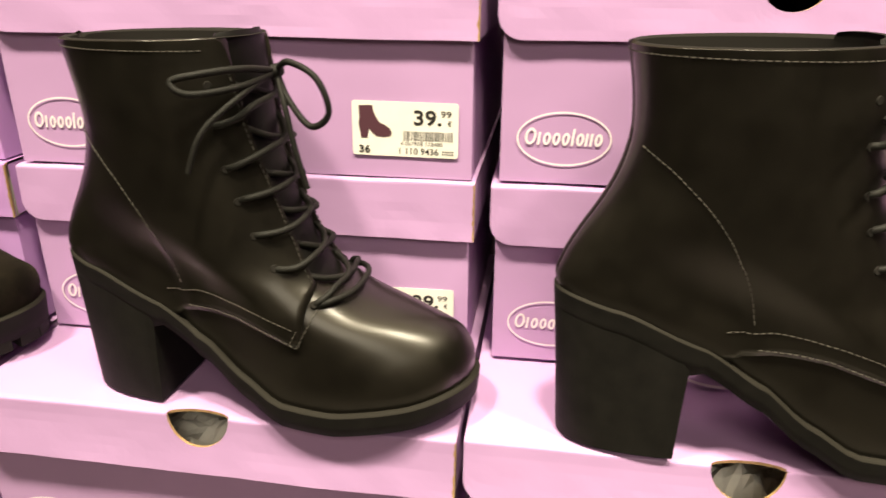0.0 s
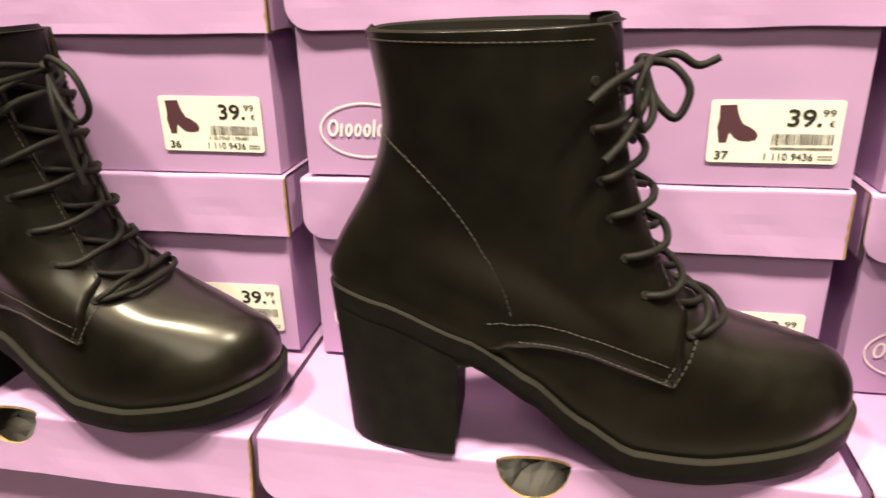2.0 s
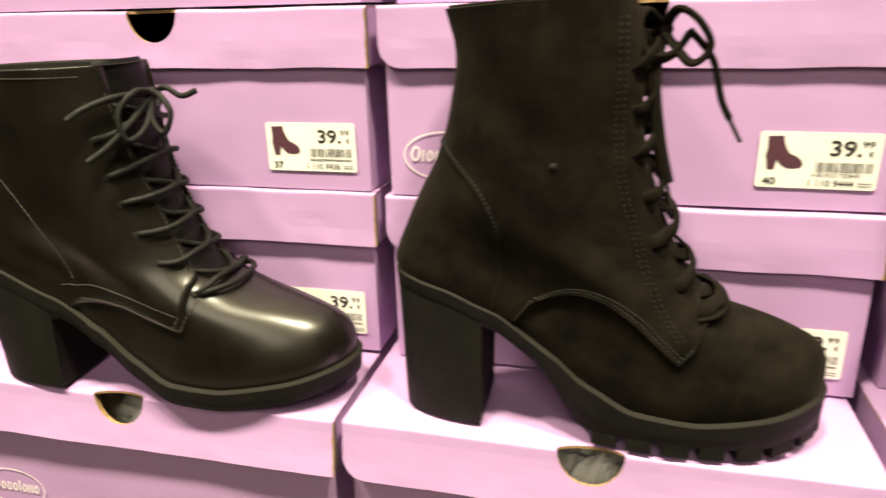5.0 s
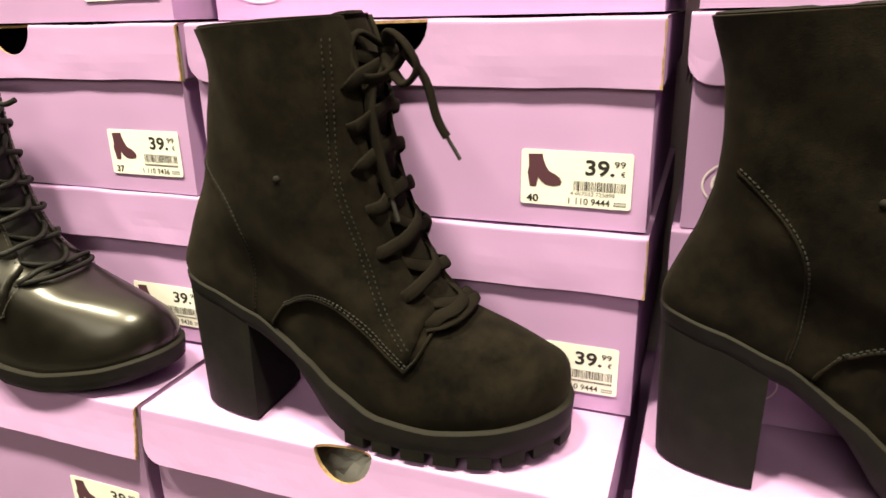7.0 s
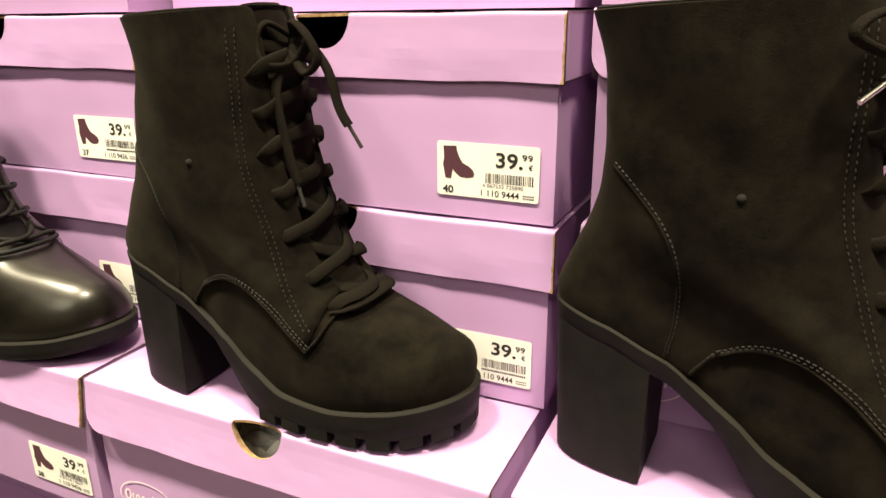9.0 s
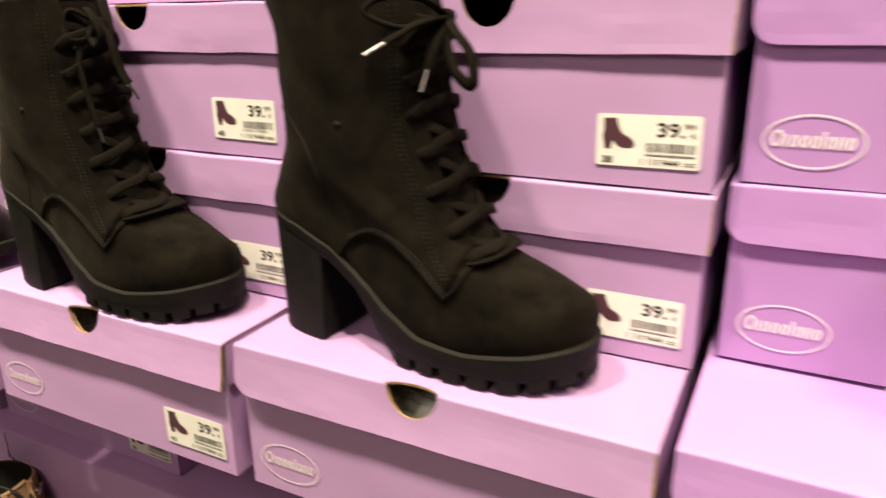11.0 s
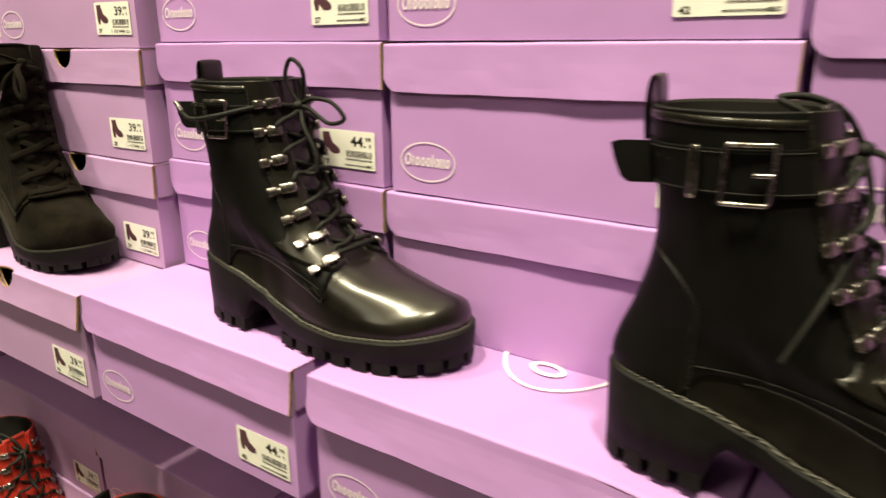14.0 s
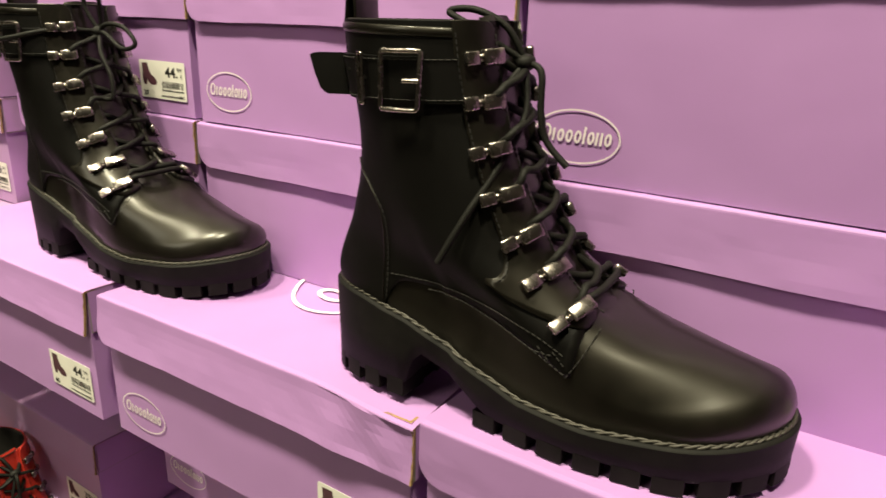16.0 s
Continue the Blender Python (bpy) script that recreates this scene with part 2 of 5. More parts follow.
def lid_mesh(w, h, depth, lid, hole, seed, crushed=False, gape=0.0, skin=None):
    """A lid: one folded sheet for top and front, with side and back flaps; the front's lower left corner is round."""
    rng = random.Random(seed)
    bd = Build()
    r, half = 0.0022, w / 2
    cx = rng.uniform(-0.004, 0.004)
    hr = 0.0195
    xs = sorted({round(-half + w * k / 44, 5) for k in range(45)} | {round(cx + hr * math.cos(math.pi * k / 14), 5) for k in range(15)} | {round(-half + 0.014 * (1 - math.cos(math.pi / 2 * k / 6)), 5) for k in range(7)})
    top_len, arc = depth - r, r * math.pi / 2
    end = top_len + arc + lid - r
    mid = top_len + arc / 2
    flare = rng.uniform(0.0004, 0.0018) + gape
    ph, amp = rng.uniform(0, 6), rng.uniform(0.0001, 0.0003)

    def at(x, s, deep):
        """The place s along the sheet from the back edge, deep under its outside."""
        if s < top_len:
            p, n = Vector((x, depth - s, h)), Vector((0, 0, 1))
        elif s < top_len + arc:
            a = (s - top_len) / r
            p, n = Vector((x, r - r * math.sin(a), h - r + r * math.cos(a))), Vector((0, -math.sin(a), math.cos(a)))
        else:
            d = s - top_len - arc
            k = d / lid
            wob = amp * (math.sin(x * 21 + ph) + 0.6 * math.sin(x * 47 + 2 * ph))
            p, n = Vector((x, -flare * k**1.3 - wob * k + 0.0009 * k * noise.noise(Vector((x * 16, k * 1.6, seed * 3.7))) + 0.0003 * smooth(0.15, 0.5, k) * noise.noise(Vector((x * 55, k * 3, seed * 1.9))), h - r - d)), Vector((0, -1, 0.05))
            if crushed and x > 0.02:
                q = smooth(0.02, half, x)
                p.y += 0.0035 * smooth(0.08, half, x) * (0.3 + k) + 0.003 * noise.noise(Vector((x * 38, k * 1.5, 3))) * q
        p.z += 0.0005 * math.sin(x * 13 + ph) + 0.0006 * noise.noise(Vector((x * 22, s * 22, seed * 2.3)))
        if crushed and x > 0.05:
            p.z -= 0.005 * smooth(0.07, half, x) * smooth(top_len * 0.85, top_len + arc, s)
        return p - n * deep

    def s_end(x):
        left = x + half
        cut = 0.0
        if left < 0.014:
            cut = 0.014 - math.sqrt(max(0, 0.014**2 - (0.014 - left) ** 2))
        return end - cut + 0.00015 * math.sin(x * 60 + ph)

    def gap(x):
        if hole and abs(x - cx) < hr:
            q = math.sqrt(1 - ((x - cx) / hr) ** 2)
            return mid - 0.006 * q, mid + (hr + 0.001) * q
        return mid, mid

    outer, inner, hol = [], [], []
    for x in xs:
        s0, s1 = gap(x)
        a = [top_len * k / 5 for k in range(5)] + [min(s0, top_len - 0.008), min(s0, top_len - 0.0015), s0]
        e = s_end(x)
        bq = [s1, max(s1, top_len + arc * 0.75), max(s1, top_len + arc + 0.0002)]
        bq += [bq[-1] + (e - bq[-1]) * k / 6 for k in range(1, 7)]
        outer.append(([at(x, s, 0) for s in a], [at(x, s, 0) for s in bq]))
        inner.append(([at(x, s, TH) for s in a], [at(x, s, TH) for s in bq]))
    for side in (0, 1):
        o, q = [c[side] for c in outer], [c[side] for c in inner]
        bd.grid(o, 0)
        bd.grid(q, 2)
    for k in range(len(xs) - 1):
        bd.face([outer[k][1][-1], outer[k + 1][1][-1], inner[k + 1][1][-1], inner[k][1][-1]], 1)
        if hole and abs((xs[k] + xs[k + 1]) / 2 - cx) < hr:
            bd.face([outer[k][1][0], outer[k + 1][1][0], inner[k + 1][1][0], inner[k][1][0]], 1)
            bd.face([outer[k][0][-1], outer[k + 1][0][-1], inner[k + 1][0][-1], inner[k][0][-1]], 1)
    for c in (0, -1):
        for side in (0, 1):
            o, q = outer[c][side], inner[c][side]
            for k in range(len(o) - 1):
                bd.face([o[k], o[k + 1], q[k + 1], q[k]], 1)
    for c, sx in ((0, -1), (-1, 1)):
        for lay, mat in ((outer, 0), (inner, 2)):
            edge = lay[c][0][:-1]
            rows = [[p - Vector((sx * (TH if lay is inner else 0.0), 0, (lid - 0.001) * k / 4)) if k else p for p in edge] for k in range(5)]
            bd.grid(rows, mat)
    # the printed skin is worn through along the right-hand corner
    worn = []
    for k in range(13):
        sk = top_len + arc * 0.8 + (end - top_len - arc * 0.8) * k / 12
        wide = 0.0004 + 0.0020 * abs(noise.noise(Vector((sk * 260, seed * 5.1, 0.3))))
        worn.append([at(half - wide, sk, -0.00025), at(half + 0.0002, sk, -0.00025)])
    bd.grid(worn, 1)
    back = [c[0][0] for c in outer]
    bd.grid([back, [p - Vector((0, 0, lid)) for p in back]], 0)
    return bd.mesh("lid", [skin or LILAC, KRAFT, INSIDE], weld=True)


def body_mesh(w, h, depth, seed, hole=0, skin=None):
    """The tray of a box: one loop of card round the four sides, with a floor; notched in front where the lid has its hole."""
    rng = random.Random(seed)
    bd = Build()
    x, y0, y1, top = w / 2 - 0.0035, 0.0035, depth - 0.003, h - 0.004
    ph, am, hr = rng.uniform(0, 6), rng.uniform(0.0001, 0.0005), 0.023
    fronts = sorted({round(-x + 2 * x * k / 24, 5) for k in range(25)} | ({round(hr * math.cos(math.pi * k / 12), 5) for k in range(13)} if hole else set()))
    loop = [(q, y0, 1) for q in fronts] + [(x, y0 + (y1 - y0) * k / 4, 0) for k in range(1, 5)] + [(x - 2 * x * k / 4, y1, 0) for k in range(1, 4)] + [(-x, y1 - (y1 - y0) * k / 4, 0) for k in range(4)]
    rows, back = [], []
    for j in range(7):
        ro, ri = [], []
        for q, yy, f in loop:
            t = top
            if f and hole and abs(q) < hr:
                t = top - 0.024 * math.sqrt(1 - (q / hr) ** 2)
            z = 0.0002 + (t - 0.0002) * j / 6
            u = (q + x) / (2 * x)
            bow = (am * math.sin(math.pi * j / 6) * math.sin(math.pi * u) + 0.00015 * math.sin(u * 22 + ph) * math.sin(math.pi * u)) if f else 0
            ro.append((q, yy - bow, z))
            ri.append((q * (1 - TH / x), yy - bow + (TH if yy < (y0 + y1) / 2 else -TH), z))
        rows.append(ro)
        back.append(ri)
    bd.grid(rows, 0, closed=True)
    bd.grid(back, 2, closed=True, flip=True)
    bd.grid([rows[-1], back[-1]], 1, closed=True)
    bd.face([(p[0], p[1], 0.0002) for p in rows[0]], 0)
    bd.face([(p[0], p[1], 0.0016) for p in back[0]], 2)
    return bd.mesh("body", [skin or LILAC, KRAFT, INSIDE], weld=True)


def ring_mesh(a, b, t):
    rows = [[((a - q) * math.cos(k * math.pi / 24), 0, (b - q) * math.sin(k * math.pi / 24)) for k in range(48)] for q in (0, t)]
    bd = Build()
    bd.grid(rows, 0, closed=True)
    return bd.mesh("logo_ring", [LOGO])


def bars_mesh(w, h):
    """The word in the logo as a row of plain small ovals and bars."""
    bd = Build()
    q = h * 0.20

    def oval(cx, cz, rx, rz):
        ring = [[(cx + (rx - d) * math.cos(a) + 0.12 * (cz + (rz - d) * math.sin(a)), 0, cz + (rz - d) * math.sin(a)) for a in (math.pi * k / 12 for k in range(24))] for d in (0, q)]
        bd.grid(ring, 0, closed=True)

    def bar(cx, z0, z1):
        bd.face([(cx - q / 2 + 0.12 * z0, 0, z0), (cx + q / 2 + 0.12 * z0, 0, z0), (cx + q / 2 + 0.12 * z1, 0, z1), (cx - q / 2 + 0.12 * z1, 0, z1)])

    oval(-w * 0.425, h * 0.16, w * 0.072, h * 0.66)
    bar(-w * 0.315, -h / 2, h / 2)
    for k in (-0.215, -0.095, 0.025, 0.205):
        oval(w * k, 0, w * 0.050, h / 2)
    bar(w * 0.112, -h / 2, h * 0.82)
    bar(w * 0.285, -h / 2, h / 2)
    bar(w * 0.345, -h / 2, h / 2)
    oval(w * 0.435, 0, w * 0.050, h / 2)
    return bd.mesh("logo_bar", [LOGO])


RING, WORDBAR = ring_mesh(0.0280, 0.0163, 0.0011), bars_mesh(0.0465, 0.0078)
BIGRING, BIGBAR = ring_mesh(0.098, 0.057, 0.0034), bars_mesh(0.150, 0.024)
FLAT = Matrix.Rotation(radians(90), 4, "X")


def sticker_mesh(w, h):
    bd = Build()
    r, pts = 0.0018, []
    for cx, cz, a0 in ((w - r, r, -90), (w - r, h - r, 0), (r, h - r, 90), (r, r, 180)):
        pts += [(cx + r * math.cos(radians(a0 + k * 30)), cz + r * math.sin(radians(a0 + k * 30))) for k in range(4)]
    bd.face([(x, -0.0002, z) for x, z in pts])
    for k in range(len(pts)):
        p, q = pts[k], pts[(k + 1) % len(pts)]
        bd.face([(p[0], -0.0002, p[1]), (p[0], 0, p[1]), (q[0], 0, q[1]), (q[0], -0.0002, q[1])])
    return bd.mesh("sticker", [PAPER])


def barcode_mesh(w, h, seed):
    rng, bd, x = random.Random(seed), Build(), 0.0
    while x < w - 0.001:
        k = rng.choice((0.0003, 0.0005, 0.0008))
        drop = 0.0006 if rng.random() < 0.15 else 0
        bd.face([(x, 0, -drop), (x + k, 0, -drop), (x + k, 0, h), (x, 0, h)])
        x += k + rng.choice((0.0003, 0.0004, 0.0007))
    return bd.mesh("barcode", [INK])


def line_mesh(w, h):
    rng, bd, x = random.Random(4), Build(), 0.0
    while x < w:
        k = rng.uniform(0.0007, 0.0012)
        bd.face([(x, 0, 0), (x + k, 0, 0), (x + k, 0, h), (x, 0, h)])
        x += k + 0.0004
    return bd.mesh("print_line", [INK])


def picture_mesh(heel):
    """The small printed boot: shaft, foot and block heel as flat outlines."""
    bd = Build()
    k = 0.0205
    foot = [(0.02, 0.42), (0.06, 0.62), (0.04, 0.98), (0.46, 1.0), (0.48, 0.86), (0.56, 0.66), (0.66, 0.50), (0.84, 0.42), (0.98, 0.32), (1.04, 0.20), (1.00, 0.10), (0.80, 0.06), (0.58, 0.08), (0.44, 0.18), (0.34, 0.30), (0.04, 0.34)]
    bd.face([(x * k, 0, z * k) for x, z in foot])
    bd.face([(x * k, 0, z * k) for x, z in ((0.04, 0.34), (0.34, 0.30), (0.29, heel), (0.10, heel))])
    return bd.mesh("boot_picture", [PLUM])


SW, SH = 0.0655, 0.0335
STICKER, BARCODE, PRINTLINE, TINY = sticker_mesh(SW, SH), barcode_mesh(0.0305, 0.0058, 2), line_mesh(0.030, 0.0014), line_mesh(0.007, 0.0008)
PICTURE, LOWPICTURE = picture_mesh(0.02), picture_mesh(0.06)


NUMBERS = {("36", "1 110 9436"): "4 067908 178480", ("38", "1 110 9436"): "4 067908 178527", ("40", "1 110 9444"): "4 067532 725890"}


def sticker(parent, x, z, y, price, cents, size, code, tilt=0.0, low=False):
    s = piece("price_sticker", STICKER, parent, "white price sticker with boot picture", pose(x, y, z, 0, tilt, 0))

    def put(name, me, px, pz, turn=True):
        ob = piece(name, me, s, m=Matrix.Translation((px, -0.0004, pz)) @ (FLAT if turn else Matrix()))
        if name in ("barcode", "number_print", "small_print"):
            tagged(ob, kind="stuff")

    put("price_print", text_mesh(price + ".", 0.0124, INK, 1.18, 0.022), 0.0378, 0.0200)
    put("cents_print", text_mesh(cents, 0.0053, INK, 1.3, 0.004), 0.0546, 0.0250)
    put("euro_print", text_mesh("\u20ac", 0.0042, INK), 0.0588, 0.0198)
    put("size_print", text_mesh(size, 0.0063, INK, 1.15, 0.026), 0.0038, 0.0018)
    put("barcode", BARCODE, 0.0320, 0.0101, False)
    number = NUMBERS.get((size, code))
    if number:
        put("number_print", text_mesh(number, 0.0033, INK, 1.12, 0.0), 0.0300, 0.0071)
    else:
        put("number_print", PRINTLINE, 0.0318, 0.0073, False)
    if code:
        put("code_print", text_mesh(code, 0.0056, INK, 1.0, 0.012), 0.0281, 0.0017)
    else:
        put("code_print", PRINTLINE, 0.0300, 0.0022, False)
    put("small_print", TINY, 0.0558, 0.0036, False)
    put("small_print", TINY, 0.0558, 0.0020, False)
    put("boot_picture", LOWPICTURE if low else PICTURE, 0.0035, 0.0105, False)


BODIES = {(hole, s, 0): body_mesh(BW, BH, BD, s, hole) for hole in (0, 1) for s in range(4)}
BODIES |= {(0, s, 1): body_mesh(BW, BH, BD, s + 20, 0, VIOLET) for s in range(4)}
LIDS = {(hole, s, 0): lid_mesh(BW, BH, BD, LID, hole, s + 10 * hole) for hole in (0, 1) for s in range(4)}
LIDS |= {(0, s, 1): lid_mesh(BW, BH, BD, LID, 0, s + 40, skin=VIOLET) for s in range(4)}
LEDGE_LIDS = {(hole, s, 0): lid_mesh(BW, BH, BD, LID, hole, s + 70 + 10 * hole, False, 0.0048) for hole in (0, 1) for s in range(3)}
LEDGE_LIDS |= {(0, s, 1): lid_mesh(BW, BH, BD, LID, 0, s + 90, False, 0.0040, VIOLET) for s in range(3)}
TALL_BODY, TALL_LID = body_mesh(0.34, 0.152, BD, 9, 0, VIOLET), lid_mesh(0.34, 0.152, BD, LID, 0, 33, skin=VIOLET)
CRUSHED = lid_mesh(BW, BH, BD, LID, 0, 51, True, 0.0045, VIOLET)
bd = Build()
sheet = []
for j in range(19):
    row = []
    for k in range(31):
        p = Vector((-0.075 + 0.005 * k, 0.010 + 0.006 * j, 0))
        n = abs(noise.noise(p * 45)) * 0.022 + abs(noise.noise(p * 120 + Vector((4, 1, 0)))) * 0.010
        row.append(p + Vector((0, 0, 0.082 + n - 0.012 * (j < 2))))
    sheet.append(row)
bd.grid(sheet)
PAPERBALL = bd.mesh("tissue", [TISSUE])

boxes = 0


def shoe_box(xl, y, z, hole=0, price=None, size="", code="", label="", tall=False, crushed=False, yaw=None, logo=True, toplogo=False):
    """A box whose front starts at xl on the left, with its front at y and its base at z."""
    global boxes
    boxes += 1
    rng = random.Random(boxes * 7 + 1)
    w, h = (0.34, 0.152) if tall else (BW, BH)
    turn = rng.uniform(-0.5, 0.5) if yaw is None else yaw
    tone = int(price is not None and price[0] == "44" and not hole)
    e = new("shoe_box")
    e.matrix_basis = pose(xl + w / 2, y, z, 0, 0, turn)
    tagged(e, label.replace("lilac", "violet") if tone and label else label or ("violet" if tone else "lilac") + " cardboard shoe box, closed, in a stack", "shoe box", "stacked shoe boxes")
    piece("body", TALL_BODY if tall else BODIES[(hole, boxes % 4, tone)], e)
    lid = piece("lid", TALL_LID if tall else CRUSHED if crushed else LEDGE_LIDS[(hole, rng.randrange(3), tone)] if toplogo else LIDS[(hole, rng.randrange(4), tone)], e, "lid with half-round finger hole" if hole else "")
    if hole:
        piece("tissue", PAPERBALL, e, "crumpled white tissue paper inside")
    fy = 0.0035 - 0.0008
    if logo:
        lg = piece("logo_ring", RING, e, "cream oval outline logo", pose(-w / 2 + 0.041, fy, 0.0275))
        piece("logo_bar", WORDBAR, lg, m=pose(0, 0, 0))
    if price:
        sticker(e, w / 2 - 0.0125 - SW + rng.uniform(-0.0006, 0.0006), 0.0135 + rng.uniform(-0.0006, 0.0006), fy, price[0], price[1], size, code, rng.uniform(-0.8, 0.8), price[0] == "44")
    if toplogo:
        lg = piece("logo_ring", BIGRING, lid, "large cream oval logo on the lid", pose(0.0, 0.172, h + 0.0018, -90, 0, 90))
        piece("logo_bar", BIGBAR, lid, m=pose(0.0, 0.172, h + 0.0018, -90, 0, 90))
    return e


P39, P44 = ("39", "99"), ("44", "99")
A9, B9 = "1 110 9436", "1 110 9444"
# columns of the wall: left edge, front of the back row, level shift, price, code, sizes, finger holes
COLUMNS = [
    (-0.668, 0.413, 0.0000, P44, "", ("36", "38", "39"), (0, 0, 0)),
    (-0.350, 0.413, 0.0000, P39, A9, ("38", "36", "37"), (0, 0, 0)),
    (-0.030, 0.414, 0.0000, P39, A9, ("39", "37", "36"), (0, 1, 0)),
    (0.288, 0.413, -0.0012, P39, B9, ("39", "40", "41"), (1, 1, 0)),
    (0.6095, 0.427, 0.0000, P39, B9, ("39", "38", "37"), (1, 1, 0)),
    (0.9265, 0.4427, 0.0060, P44, "", ("38", "37", "37"), (0, 0, 0)),
    (1.2395, 0.4427, 0.0055, P44, "", ("41", "39", "42"), (0, 0, 0)),
]
BASE = 1.0080
for n, (xl, y, dz, price, code, sizes, holes) in enumerate(COLUMNS):
    for row in range(3):
        back = 0.028 if (row == 2 and n == 3) else 0.0
        shoe_box(xl + (0.001 if row else 0), y + back, BASE + dz + row * (BH + 0.0012), holes[row], price, sizes[row], code)
# the last columns at the far end
for row in range(2):
    if row == 0:
        shoe_box(1.5535, 0.441, BASE + 0.004, 0, P44, "40", "")
    else:
        shoe_box(1.5535, 0.441, BASE + 0.004 + BH + 0.0012, 0, P44, "40", "", label="tall lilac cardboard boot box, closed, in a stack", tall=True)
    shoe_box(1.905, 0.443, BASE + 0.003 + row * (BH + 0.0012), 0, P44, "41", "")

# pulled-out row whose lids carry the boots
FRONT = [
    (-0.668, 0.326, 1.006, P44, "", "37", 1),
    (-0.349, 0.326, 1.006, P39, A9, "37", 1),
    (-0.0345, 0.326, 1.006, P39, A9, "38", 1),
    (0.2815, 0.326, 1.006, P39, B9, "41", 1),
    (0.604, 0.326, 1.008, P39, B9, "40", 1),
    (0.9235, 0.326, 1.012, P44, "", "40", 0),
    (1.2515, 0.327, 1.014, P44, "", "38", 0),
    (1.5665, 0.327, 1.016, P44, "", "39", 0),
    (1.885, 0.328, 1.014, P44, "", "39", 0),
]
for n, (xl, y, top, price, code, size, hole) in enumerate(FRONT):
    shoe_box(xl, y, top - BH - 0.001, hole, price, size, code, "lilac cardboard shoe box pulled out as a display ledge", crushed=n == 6, toplogo=n < 7)

# boxes under the ledge, set back
for xl, y in ((-0.54, 0.42), (-0.222, 0.42), (0.096, 0.421)):
    shoe_box(xl, y, 0.7612, 0, P39, "36", "", "lilac shoe box in shade under the display ledge")
for xl, y, z in ((0.44, 0.505, 0.7632), (0.75, 0.505, 0.7672), (1.195, 0.397, 0.769), (1.51, 0.40, 0.771), (1.83, 0.40, 0.769)):
    shoe_box(xl, y, z, 0, P44, "40", "", "lilac shoe box in shade under the display ledge")
# lower rows
for k in range(5):
    for row in range(2):
        shoe_box(-0.487 + 0.3108 * k, 0.397, 0.6385 - row * (BH + 0.001), 0, P39, "38", "", "lilac shoe box in shade on the lower tier")
for k in range(3):
    for row in range(2):
        shoe_box(1.20 + 0.312 * k, 0.43, 0.646 - row * (BH + 0.001), 0, P44, "38", "", "lilac shoe box in shade on the lower tier")
for k in range(9):
    shoe_box(-0.62 + 0.3108 * k, 0.29, 0.3935, 0, P44, "38", "", "lilac shoe box as the lower display ledge")

